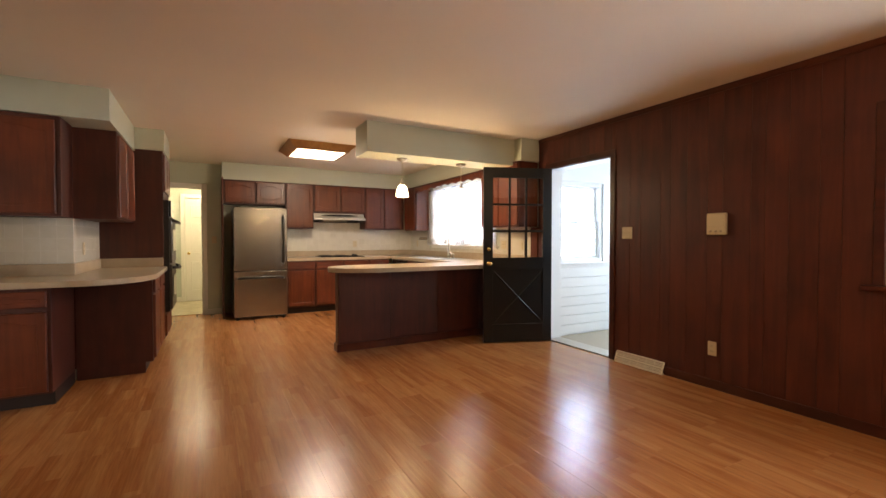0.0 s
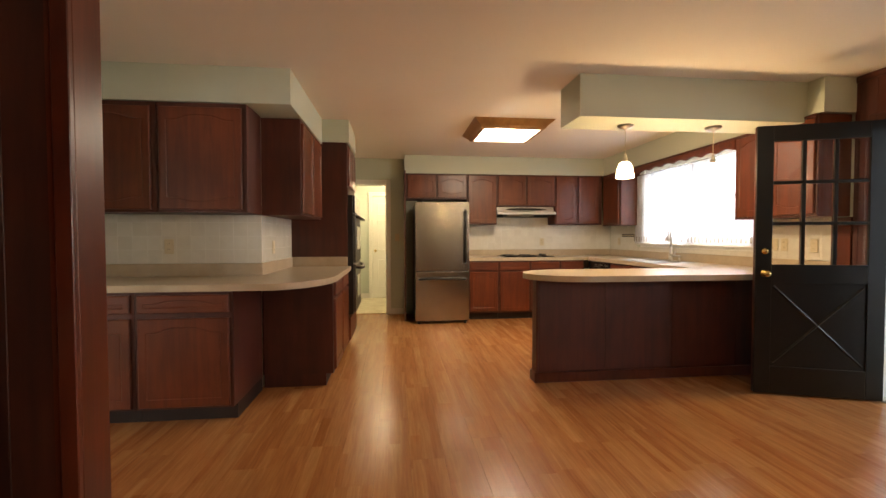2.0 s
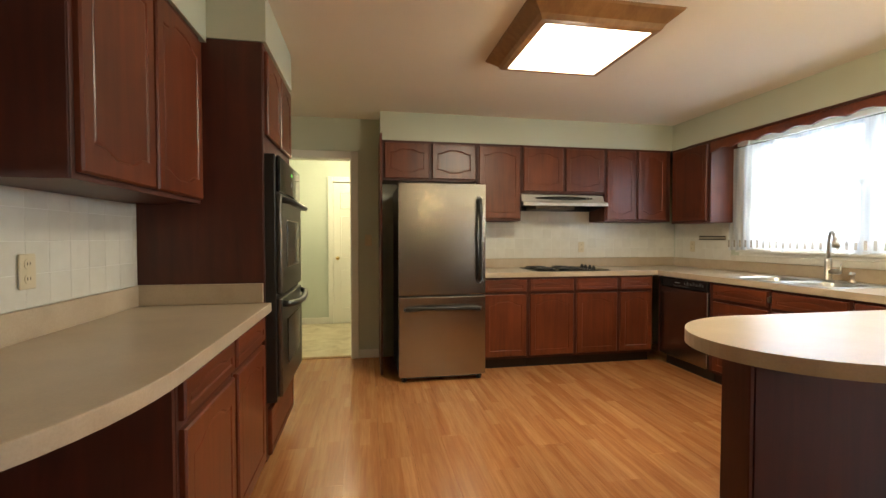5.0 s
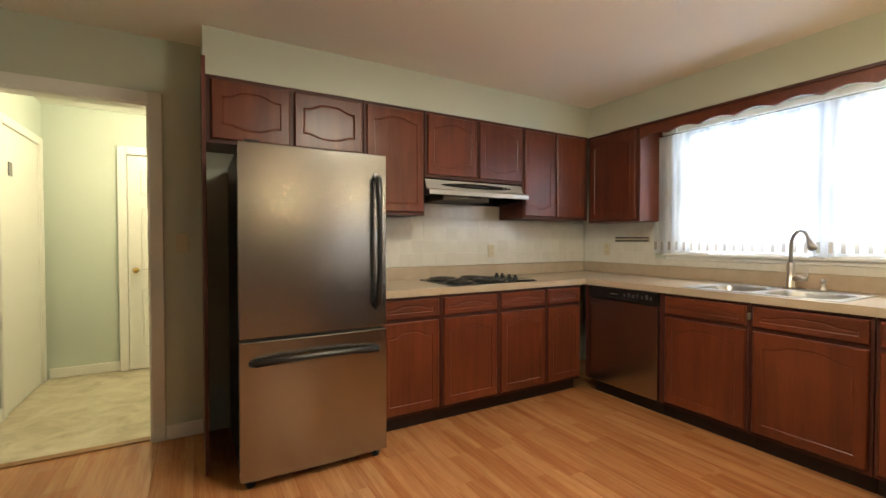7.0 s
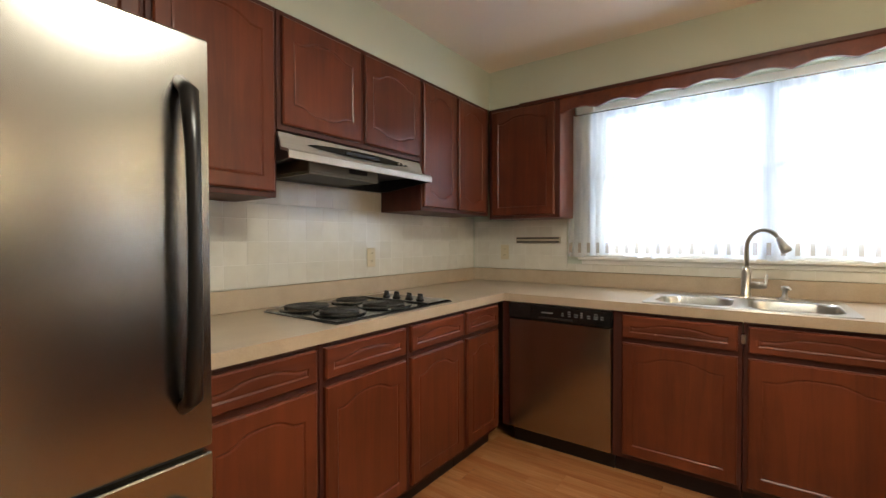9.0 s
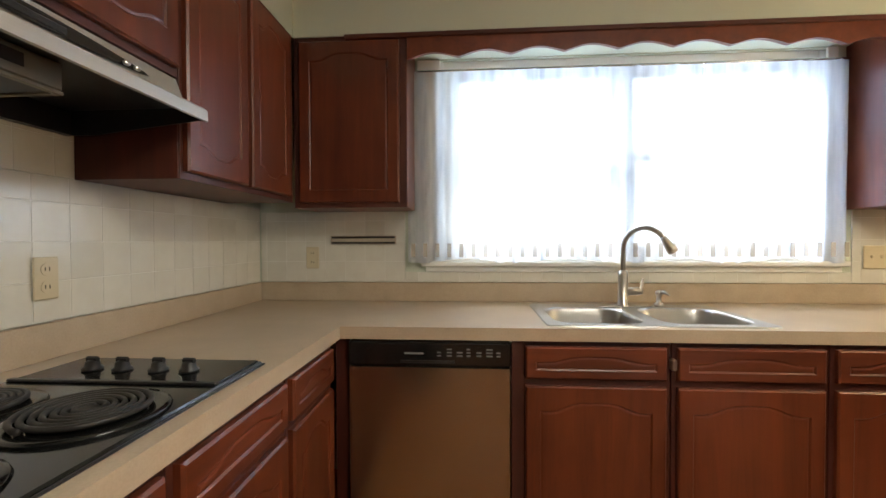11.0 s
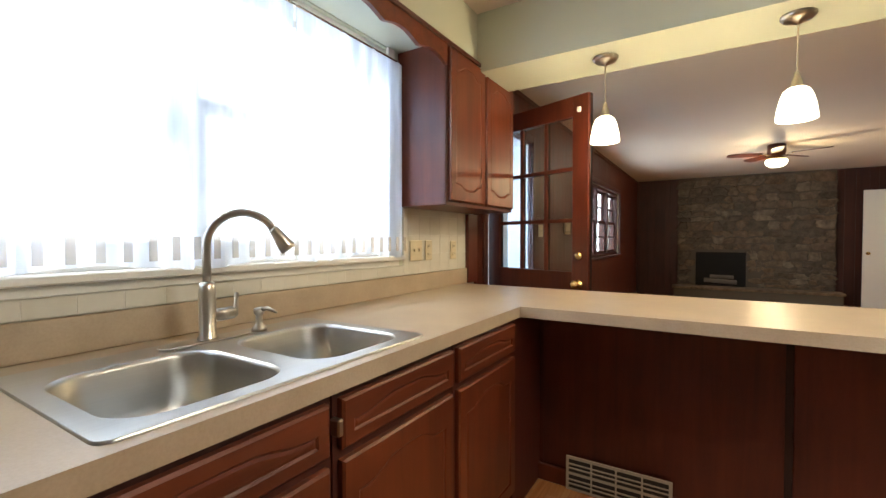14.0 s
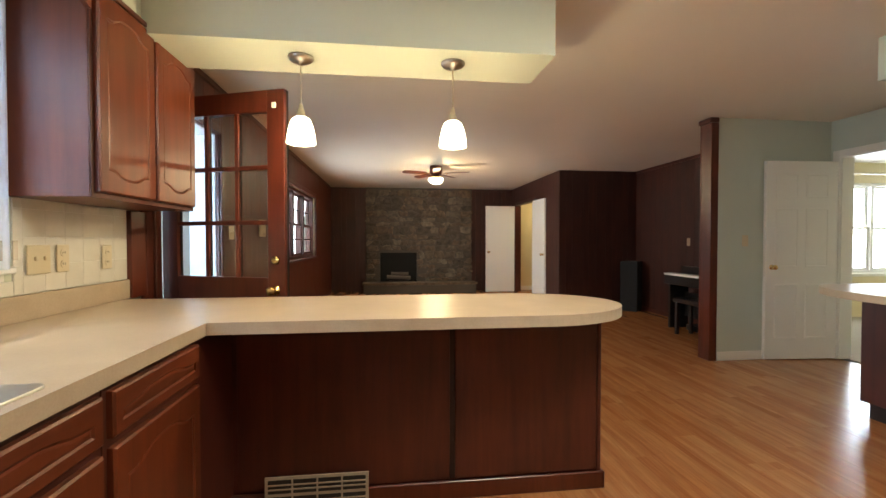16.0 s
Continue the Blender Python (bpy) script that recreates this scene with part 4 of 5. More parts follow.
def faucet():
    t = thing("kitchen_faucet", (3.99, 6.455, CZ1 + 0.006), "brushed nickel pull-down gooseneck faucet behind the sink", "faucet")
    part("deck_plate", prism(rounded(0, 0, 0.028, 0.13, 0.027), 0.0, 0.006, 0.002), NICKEL, t)
    part("body", lathe([(0.027, 0.006), (0.027, 0.012), (0.023, 0.016), (0.0225, 0.14), (0.020, 0.165), (0.014, 0.17)], 20), NICKEL, t, "", True)
    ux, uy, r = -0.667, -0.745, 0.096
    pts = [(0, 0, 0.165), (0, 0, 0.22)] + [(ux * r * (1 - math.cos(radians(a))), uy * r * (1 - math.cos(radians(a))), 0.272 + r * math.sin(radians(a))) for a in range(0, 151, 10)]
    part("spout", tube(pts, 0.0115, 12), NICKEL, t, "", True)
    e = Vector(pts[-1])
    w = (e - Vector(pts[-2])).normalized()
    part("spray_head", tube([e - w * 0.004, e + w * 0.004, e + w * 0.03, e + w * 0.062, e + w * 0.075], [0.013, 0.015, 0.019, 0.024, 0.022], 14), NICKEL, t, "", True)
    part("handle", tube([(0.0, -0.015, 0.07), (0.0, -0.075, 0.072), (0.0, -0.080, 0.074), (0.0, -0.086, 0.08), (0.0, -0.09, 0.13)], [0.019, 0.019, 0.017, 0.007, 0.0055], 12), NICKEL, t, "", True)
    s = thing("soap_dispenser", (3.99, 6.29, CZ1 + 0.006), "brushed nickel soap dispenser beside the faucet", "dispenser")
    part("body", lathe([(0.024, 0), (0.022, 0.012), (0.012, 0.02), (0.010, 0.05), (0.016, 0.055), (0.016, 0.07), (0.006, 0.075)], 16), NICKEL, s, "", True)
    part("spout", tube([(0, 0, 0.066), (-0.03, -0.01, 0.072), (-0.06, -0.02, 0.06)], [0.008, 0.007, 0.005], 8), NICKEL, s, "", True)


faucet()

# ---- kitchen window and curtain ----


def sash_window(name, axis, plane, a0, a1, z0, z1, columns, cols, rows, inward, material, label, sill=True, depth=0.14, rail=0.5):
    """A row of double-hung sashes in a wall. axis 'x': the wall lies in plane x=plane; inward: the side the room is on."""
    t = thing(name, (0, 0, 0), label, "window", 0, "", "structure")

    def b(a_0, u0, z_0, a_1, u1, z_1, bev=0.0):
        p, q = plane - inward * u0, plane - inward * u1
        return box(p, a_0, z_0, q, a_1, z_1, bev) if axis == "x" else box(a_0, p, z_0, a_1, q, z_1, bev)

    f = 0.045
    for s0, s1, r0, r1 in ((a0, a0 + f, z0, z1), (a1 - f, a1, z0, z1), (a0 + f, a1 - f, z1 - f, z1), (a0 + f, a1 - f, z0, z0 + f)):
        part("window_frame", b(s0, 0.02, r0, s1, depth, r1, 0.003), material, t)
    w = (a1 - a0 - 2 * f) / columns
    for c in range(columns):
        p0, p1 = a0 + f + c * w, a0 + f + (c + 1) * w
        if c:
            part("mullion", b(p0 - 0.03, 0.03, z0 + f, p0 + 0.03, depth, z1 - f, 0.003), material, t)
        mid = z0 + f + (z1 - z0 - 2 * f) * rail
        for r0, r1, u in ((z0 + f, mid + 0.02, 0.06), (mid - 0.02, z1 - f, 0.095)):
            q0, q1 = p0 + 0.031 if c else p0 + 0.001, p1 - 0.031 if c < columns - 1 else p1 - 0.001
            s = part("sash", b(q0, u, r0, q0 + 0.035, u + 0.03, r1, 0.002), material, t)
            part("stile", b(q1 - 0.035, u, r0, q1, u + 0.03, r1, 0.002), material, s)
            part("rail", b(q0 + 0.035, u, r0, q1 - 0.035, u + 0.03, r0 + 0.035, 0.002), material, s)
            part("rail", b(q0 + 0.035, u, r1 - 0.035, q1 - 0.035, u + 0.03, r1, 0.002), material, s)
            i0, i1, j0, j1 = q0 + 0.035, q1 - 0.035, r0 + 0.035, r1 - 0.035
            for k in range(1, cols):
                m_ = i0 + (i1 - i0) * k / cols
                part("muntin", b(m_ - 0.009, u + 0.004, j0, m_ + 0.009, u + 0.026, j1), material, s)
            for k in range(1, rows):
                m_ = j0 + (j1 - j0) * k / rows
                part("muntin", b(i0, u + 0.005, m_ - 0.009, i1, u + 0.025, m_ + 0.009), material, s)
            g = part("pane", b(i0, u + 0.013, j0, i1, u + 0.017, j1), GLASS, s)
            g.visible_shadow = False
    if sill:
        part("window_sill", b(a0 - 0.07, -0.045, z0 - 0.025, a1 + 0.07, 0.06, z0 + 0.001, 0.005), material, t)
        part("apron", b(a0 - 0.05, -0.018, z0 - 0.055, a1 + 0.05, 0.0, z0 - 0.026, 0.003), material, t)
    return t


kw = sash_window("window_kitchen", "x", EX, *WIN, 2, 1, 1, -1, WHITE, "white double-hung kitchen window pair with sill", True, 0.15, 0.52)
for a, b_, c, d in ((WIN[0] - 0.02, WIN[0] + 0.03, WIN[2], WIN[3]), (WIN[1] - 0.03, 7.45, WIN[2], WIN[3] - 0.003)):
    part("casing", box(EX - 0.018, a, c, EX - 0.0005, b_, d, 0.003), WHITE, kw)
sash_window("window_family", "x", EX, *FWIN, 3, 2, 2, -1, TRIMWOOD, "dark framed triple window with small panes", False)
part("window_sill", box(FX - 0.05, FWIN[0] - 0.08, FWIN[2] - 0.03, EX + 0.02, FWIN[1] + 0.10, FWIN[2], 0.005), TRIMWOOD, bpy.data.objects["window_family"])
for a, b_, c, d in ((FWIN[0] - 0.07, FWIN[0] - 0.001, FWIN[2] + 0.001, FWIN[3] + 0.07), (FWIN[1] + 0.001, FWIN[1] + 0.05, FWIN[2] + 0.001, FWIN[3] + 0.07), (FWIN[0], FWIN[1], FWIN[3] + 0.001, FWIN[3] + 0.07)):
    part("casing", box(FX - 0.018, a, c, EX - 0.001, b_, d, 0.003), TRIMWOOD, bpy.data.objects["window_family"])
sash_window("window_porch", "y", 4.36, *PWIN, 1, 2, 2, -1, PORCHWHITE, "white porch window with small panes")
sash_window("window_porch_far", "y", 4.36, 5.7, 6.6, 0.93, 2.0, 2, 1, 2, -1, PORCHWHITE, "white porch window with small panes", False)
sash_window("window_porch_east", "x", 6.4, 2.5, 3.9, 0.93, 2.0, 2, 2, 2, -1, PORCHWHITE, "white porch window with small panes", False)
sash_window("window_porch_south", "x", 6.4, 0.9, 2.2, 0.93, 2.0, 2, 2, 2, -1, PORCHWHITE, "white porch window with small panes", False)
sash_window("window_dining", "y", 1.04, *DWIN, 3, 1, 1, 1, WHITE, "white dining room window with small panes")


rod = part("curtain_rod", tube([(-6.1, 1.12, 2.27), (-4.2, 1.12, 2.27)], 0.011), NICKEL, None)
tagged(rod, "slim metal curtain rod above the dining window", "curtain rod")
for x in (-6.0, -4.3):
    part("bracket", box(x - 0.01, 1.041, 2.26, x + 0.01, 1.125, 2.28, 0.002), NICKEL, rod)


def curtain_panel(y0, y1, z0, z1, amp, seed):
    """One gathered sheer panel hanging from the rod."""
    rnd = random.Random(seed)
    ph = [rnd.uniform(0, 6.28) for _ in range(4)]
    nx, nz = 160, 16
    bm = bmesh.new()
    grid = []
    for i in range(nx + 1):
        s = i / nx
        y = y0 + (y1 - y0) * s
        col = []
        for j in range(nz + 1):
            u = j / nz
            z = z1 + (z0 - z1) * u + 0.012 * math.sin(s * 9 + ph[3]) * u
            f = amp * (0.5 + 0.5 * u)
            x = 4.135 + f * (math.sin(s * (y1 - y0) * 68 + ph[0]) + 0.6 * math.sin(s * (y1 - y0) * 31 + ph[1] + u)) * 0.5
            col.append(bm.verts.new((x, y + 0.006 * math.sin(s * 50 + ph[2]) * u, z)))
        grid.append(col)
    for a, b in zip(grid, grid[1:]):
        for j in range(nz):
            bm.faces.new((a[j], a[j + 1], b[j + 1], b[j]))
    return bm


cur = thing("sheer_curtain", (4.13, 6.4, 1.1), "white sheer cafe curtain with tan striped hem across the window", "curtain")
for a, b_, s in ((5.34, 6.02, 3), (6.02, 6.82, 7), (6.82, 7.50, 11)):
    p = part("panel", curtain_panel(a - 6.4, b_ - 6.4, 0.035, 1.015, 0.026, s), SHEER, cur, "", True)
    p.location = (-4.13, 0, 0)
    n = int((b_ - a) / 0.058)
    for i in range(n):
        y = a + (i + 0.3) * (b_ - a) / n - 6.4
        part("hem_stripe", box(-0.028, y, 0.055, -0.026, y + 0.021, 0.125), HEM, p).location = (4.13, 0, 0)
part("rod", tube([(0, -1.06, 1.012), (0, 1.05, 1.012)], 0.006), CHROME, cur)

# ---- lamps ----


def ceiling_light():
    t = thing("ceiling_light", (1.84, 6.27, TOP), "square ceiling light with oak frame and lit acrylic diffuser", "ceiling light")
    h = 0.09
    for sx, sy, rz in ((0, -1, 0), (0, 1, 180), (1, 0, 90), (-1, 0, 270)):
        prof = [(0.31, -h), (0.345, -h + 0.005), (0.36, -h + 0.03), (0.42, -0.012), (0.43, 0.0), (0.31, 0.0)]
        bm = bmesh.new()
        a = [bm.verts.new((-r, -r, z)) for r, z in prof]
        b = [bm.verts.new((r, -r, z)) for r, z in prof]
        n = len(prof)
        for i in range(n):
            bm.faces.new((a[i], a[(i + 1) % n], b[(i + 1) % n], b[i]))
        bmesh.ops.recalc_face_normals(bm, faces=bm.faces[:])
        part("frame", bm, OAK, t, "light oak moulding").matrix_basis = pose(0, 0, 0, 0, 0, rz)
    part("diffuser", box(-0.31, -0.31, -h + 0.004, 0.31, 0.31, -h + 0.010), DIFFUSER, t, "glowing white diffuser")


ceiling_light()


def pendant(x, y):
    t = thing("pendant_lamp", (x, y, 2.14), "brushed nickel pendant lamp with lit white glass shade", "pendant lamp", 0, "pendant lamps")
    part("canopy", lathe([(0.062, 0), (0.062, -0.008), (0.05, -0.022), (0.02, -0.03), (0.008, -0.04)], 24), NICKEL, t, "", True)
    part("cord", tube([(0, 0, -0.035), (0, 0, -0.245)], 0.0028, 6), IVORY, t)
    part("socket", lathe([(0.006, -0.23), (0.012, -0.245), (0.012, -0.258), (0.018, -0.263), (0.022, -0.293), (0.031, -0.303)], 18), NICKEL, t, "", True)
    part("shade", lathe([(0.032, -0.300), (0.046, -0.312), (0.058, -0.342), (0.068, -0.39), (0.072, -0.43), (0.068, -0.43), (0.064, -0.39), (0.044, -0.322), (0.026, -0.308)], 28), LITGLASS, t, "lit frosted glass shade", True).visible_shadow = False


pendant(3.24, 4.81)
pendant(2.475, 4.83)


def fan():
    t = thing("ceiling_fan", (2.04, -0.10, TOP), "brown five-blade hugger ceiling fan with lit glass bowl", "ceiling fan")
    part("motor", lathe([(0.10, 0), (0.105, -0.02), (0.105, -0.11), (0.09, -0.14), (0.05, -0.16)], 28), DOORWOOD, t, "", True)
    part("collar", lathe([(0.06, -0.16), (0.10, -0.175), (0.115, -0.20), (0.10, -0.21)], 28), BRASS, t, "", True)
    part("bowl", lathe([(0.115, -0.20), (0.125, -0.225), (0.11, -0.265), (0.07, -0.295), (0.0, -0.305)], 28), FANGLASS, t, "lit glass bowl", True).visible_shadow = False
    for i in range(5):
        bm = prism([(0.17, -0.055), (0.50, -0.068), (0.56, -0.05), (0.575, 0.0), (0.56, 0.05), (0.50, 0.068), (0.17, 0.055)], -0.004, 0.004)
        b = part("blade", bm, DOORWOOD, t)
        b.matrix_basis = pose(0, 0, -0.125, 0, 0, 14 + 72 * i) @ pose(0, 0, 0, 10, 0, 0)
        part("bracket", box(0.09, -0.018, -0.009, 0.20, 0.018, -0.005), BRASS, b)


fan()

# ---- doors and trim ----


def doorcase(name, axis, plane, a0, a1, top, sides, material, label, w=0.065, deep=0.0):
    """Casing round an opening on each given side (side, offset of the wall's face)."""
    t = thing(name, (0, 0, 0), label, "door frame", 0, "", "structure")

    def b(p, q, z0, z1, f0, f1):
        return box(f0, p, z0, f1, q, z1, 0.004) if axis == "x" else box(p, f0, z0, q, f1, z1, 0.004)

    for face, out in sides:
        f0, f1 = face, face + out * 0.018
        part("casing", b(a0 - w, a0 + 0.006, 0, top + w, f0, f1), material, t)
        part("casing", b(a1 - 0.006, a1 + w, 0, top + w, f0, f1), material, t)
        part("head", b(a0 + 0.006, a1 - 0.006, top - 0.006, top + w, f0, f1), material, t)
    lo, hi = sorted(face for face, out in sides) if len(sides) > 1 else (sides[0][0], sides[0][0] + deep)
    lo, hi = min(lo, hi), max(lo, hi)
    part("jamb", b(a0 - 0.001, a0 + 0.015, 0, top, lo + 0.001, hi - 0.001), material, t)
    part("jamb", b(a1 - 0.015, a1 + 0.001, 0, top, lo + 0.001, hi - 0.001), material, t)
    part("jamb_head", b(a0 + 0.015, a1 - 0.015, top - 0.015, top + 0.001, lo + 0.001, hi - 0.001), material, t)
    return t


doorcase("door_frame_porch_room", "x", EX, DOORWAY[0], DOORWAY[1], 2.085, [(FX, -1)], TRIMWOOD, "dark wooden casing round the porch doorway", 0.055, 0.03)
fr = doorcase("door_frame_porch", "x", EX, DOORWAY[0], DOORWAY[1], 2.085, [(EX + 0.016, 1), (EX + 0.2, 1)], PORCHWHITE, "white jamb of the porch doorway", 0.0, 0.0)
for z in (0.28, 1.80):
    part("hinge", box(FX + 0.02, DOORWAY[1] - 0.018, z, FX + 0.055, DOORWAY[1] - 0.0145, z + 0.09), NICKEL, fr)
part("threshold", box(EX - 0.01, DOORWAY[0] + 0.016, -0.006, EX + 0.2, DOORWAY[1] - 0.016, 0.012, 0.004), NICKEL, fr, "metal threshold strip")
doorcase("door_frame_hall", "y", BY, HALLWAY[0], HALLWAY[1], 2.06, [(BY, -1), (BY + 0.12, 1)], WHITE, "white painted casing round the hall doorway")
doorcase("door_frame_dining", "x", -1.78, DINING[0], DINING[1], 2.08, [(-1.78, 1), (-1.92, -1)], WHITE, "white painted casing round the dining doorway")
doorcase("door_frame_back_hall", "x", -0.17, BACKHALL[0], BACKHALL[1], 2.06, [(-0.165, 1), (-0.29, -1)], TRIMWOOD, "dark casing round the double doorway", 0.05)


def porch_door():
    """Nine-light door with a crossbuck below, standing open; black on the family side, red wood on the other."""
    hinge, tip = Vector((4.160, 4.235, 0.012)), Vector((3.375, 4.525, 0.012))
    way = tip - hinge
    w, h, d = 0.835, 2.06, 0.044
    t = thing("door_porch", hinge, "open half-glazed door, black outside and red-brown wood inside", "door", math.degrees(math.atan2(way.y, way.x)))
    frame_boxes = [(0, 0.11, 0, h), (w - 0.11, w, 0, h), (0.11, w - 0.11, 0, 0.21), (0.11, w - 0.11, h - 0.12, h), (0.11, w - 0.11, 0.86, 1.0)]
    for f0, f1, m, lab in ((0.0, d / 2, BLACKDOOR, "black painted face"), (-d / 2, 0.0, DOORWOOD, "red stained wooden face")):
        for x0, x1, z0, z1 in frame_boxes:
            nm = "stile" if x1 - x0 < 0.2 else "rail"
            part(nm, box(x0, f0, z0, x1, f1, z1, 0.002), m, t, lab)
        gx0, gx1, gz0, gz1 = 0.11, w - 0.11, 1.0, h - 0.12
        for k in (1, 2):
            x = gx0 + (gx1 - gx0) * k / 3
            part("muntin", box(x - 0.012, f0 * 0.8, gz0, x + 0.012, f1 * 0.8, gz1, 0.002), m, t)
            z = gz0 + (gz1 - gz0) * k / 3
            part("muntin", box(gx0, f0 * 0.8, z - 0.012, gx1, f1 * 0.8, z + 0.012, 0.002), m, t)
        s = 1 if f1 > 0 else -1
        part("lower_panel", box(0.11, 0.001 * s, 0.21, w - 0.11, 0.008 * s, 0.86), m, t)
        for a, b in (((0.13, 0.24), (w - 0.13, 0.83)), ((0.13, 0.83), (w - 0.13, 0.24))):
            bar = tube([(a[0], 0.010 * s, a[1]), (b[0], 0.010 * s, b[1])], 0.010, 4)
            part("cross_brace", bar, m, t)
    for i in range(3):
        for k in range(3):
            x0, z0 = 0.11 + (w - 0.22) * i / 3, 1.0 + (h - 1.12) * k / 3
            g = part("pane", box(x0 + 0.012, -0.002, z0 + 0.012, x0 + (w - 0.22) / 3 - 0.012, 0.002, z0 + (h - 1.12) / 3 - 0.012), GLASS, t)
            g.visible_shadow = False
    for z, r in ((0.93, 0.028), (1.10, 0.026)):
        for s in (1, -1):
            k = part("knob" if z < 1 else "deadbolt", lathe([(r, 0), (r, 0.006), (0.011, 0.01), (0.011, 0.03), (0.024, 0.038), (0.027, 0.052), (0.018, 0.062), (0, 0.064)] if z < 1 else [(r, 0), (r * 0.9, 0.012), (0.012, 0.018), (0, 0.018)], 20), BRASS, t, "polished brass", True)
            k.matrix_basis = pose(w - 0.06, s * d / 2, z, -90 * s)


porch_door()
catch = part("door_catch", box(-0.012, -0.036, 0, 0.012, -0.0225, 0.03, 0.003), WHITE, bpy.data.objects["door_porch"], "small white roller catch")
catch.location = (0.775, 0, 1.955)


def flat_door(name, at, rz, w, label, panels, knob_x, material=None, h=2.03, both=True):
    t = thing(name, at, label, "door", rz)
    m = material or WHITE
    part("leaf", box(0, -0.018, 0.008, w, 0.018, h, 0.002), m, t)
    if panels:
        for s in (1, -1):
            for x0, x1 in ((0.10, w / 2 - 0.04), (w / 2 + 0.04, w - 0.10)):
                for z0, z1 in ((0.22, 0.78), (0.95, 1.55), (1.66, 1.90)):
                    p = part("raised_panel", panel_front(x1 - x0, z1 - z0, 0.0, 0.0, 0.004, 0.012, 0.012), m, t)
                    p.matrix_basis = pose(x0 if s > 0 else x1, -0.0225 * s, z0, 0, 0, 0 if s > 0 else 180)
    for s in (1, -1):
        k = part("knob", lathe([(0.026, 0), (0.026, 0.005), (0.010, 0.01), (0.010, 0.03), (0.024, 0.038), (0.026, 0.05), (0.016, 0.06), (0, 0.062)], 18), BRASS, t, "brass knob", True)
        k.matrix_basis = pose(knob_x, s * 0.018, 0.95, -90 * s)
    return t


flat_door("door_dining", (-1.755, 3.145, 0.0), -4, 0.765, "white panel door standing open against the wall", True, 0.70)
flat_door("door_family_far", (-0.14, -2.93, 0.0), 2, 0.70, "white flush door leaf standing open", False, 0.64)
flat_door("door_family_near", (-0.125, -1.53, 0.0), 92, 0.64, "white flush door leaf folded against the wall", False, 0.58)
flat_door("door_hall", (0.135, 10.185, 0.0), 0, 0.76, "closed white six-panel hall door", True, 0.06)
hf = thing("door_frame_hall_far", (0, 0, 0), "white casing of the far hall door", "door frame", 0, "", "structure")
for x0, x1, z0, z1 in ((0.06, 0.13, 0, 2.12), (0.90, 0.97, 0, 2.12), (0.13, 0.90, 2.042, 2.12)):
    part("casing", box(x0, 10.165, z0, x1, 10.219, z1, 0.004), WHITE, hf)
sd = thing("door_hall_west", (-0.479, 9.2, 0.0), "white door in a white casing on the hall side wall", "door")
part("leaf", box(0.001, 0.075, 0.008, 0.008, 0.885, 2.045, 0.002), WHITE, sd)
for y0, y1 in ((0.0, 0.07), (0.89, 0.965)):
    part("casing", box(0.001, y0, 0.0, 0.022, y1, 2.12, 0.005), WHITE, sd)
part("head", box(0.001, 0.07, 2.05, 0.022, 0.89, 2.12, 0.005), WHITE, sd)
part("stop", box(0.008, 0.86, 0.0, 0.014, 0.888, 2.048, 0.002), WHITE, sd)
part("latch_plate", box(0.008, 0.20, 1.70, 0.014, 0.27, 1.80, 0.002), GREYPRINT, sd, "small grey plate")


def skirting(name, x0, y0, x1, y1, material, label, h=0.09):
    setting(name, box(x0, y0, 0, x1, y1, h, 0.004), material, label, "baseboard")


skirting("baseboard_north", 0.522, BY - 0.014, 0.722, BY - 0.0005, WHITE, "white painted baseboard")
skirting("baseboard_partition", -1.76, 3.0605, -0.491, 3.074, WHITE, "white painted baseboard")
skirting("baseboard_hall_west", -0.479, BY + 0.14, -0.465, 9.198, WHITE, "white painted baseboard")
skirting("baseboard_hall", -0.455, 10.205, 0.058, 10.2195, WHITE, "white painted baseboard")
skirting("baseboard_family_east", FX - 0.013, FY + 0.02, FX, 3.30, TRIMWOOD, "dark wooden baseboard", 0.075)
skirting("baseboard_alcove", -1.604, -0.24, -1.592, 2.93, TRIMWOOD, "dark wooden baseboard", 0.075)
skirting("baseboard_closet", -1.59, -0.236, -0.17, -0.222, TRIMWOOD, "dark wooden baseboard", 0.075)
skirting("baseboard_back_hall", -2.278, FY + 0.02, -2.262, -0.5, WHITE, "white painted baseboard")
setting("crown_family_east", box(FX - 0.02, FY + 0.02, TOP - 0.05, FX, 4.455, TOP - 0.001, 0.006), TRIMWOOD, "dark wooden cornice strip", "trim")
setting("crown_alcove", box(-1.604, -0.235, TOP - 0.05, -1.585, 2.93, TOP - 0.001, 0.006), TRIMWOOD, "dark wooden cornice strip", "trim")
setting("crown_partition", box(-1.60, 2.91, TOP - 0.05, -0.490, 2.935, TOP - 0.001, 0.006), TRIMWOOD, "dark wooden cornice strip", "trim")
setting("partition_crown", box(-0.4895, 2.905, TOP - 0.05, -0.385, 3.08, TOP - 0.0015, 0.008), TRIMWOOD, "dark wooden cornice on the partition end", "trim")
setting("partition_end_trim", box(-0.4895, 2.936, 0, -0.405, 3.072, TOP - 0.051, 0.004), DOORWOOD, "reddish wooden trim on the partition end", "trim")
setting("partition_corner_trim", box(-0.456, 2.915, 0, -0.403, 2.9355, TOP - 0.051, 0.003), DOORWOOD, "reddish wooden corner trim", "trim")
setting("hall_threshold", box(HALLWAY[0] + 0.016, BY + 0.03, -0.005, HALLWAY[1] - 0.016, BY + 0.09, 0.008, 0.003), OAK, "wooden threshold strip", "trim")
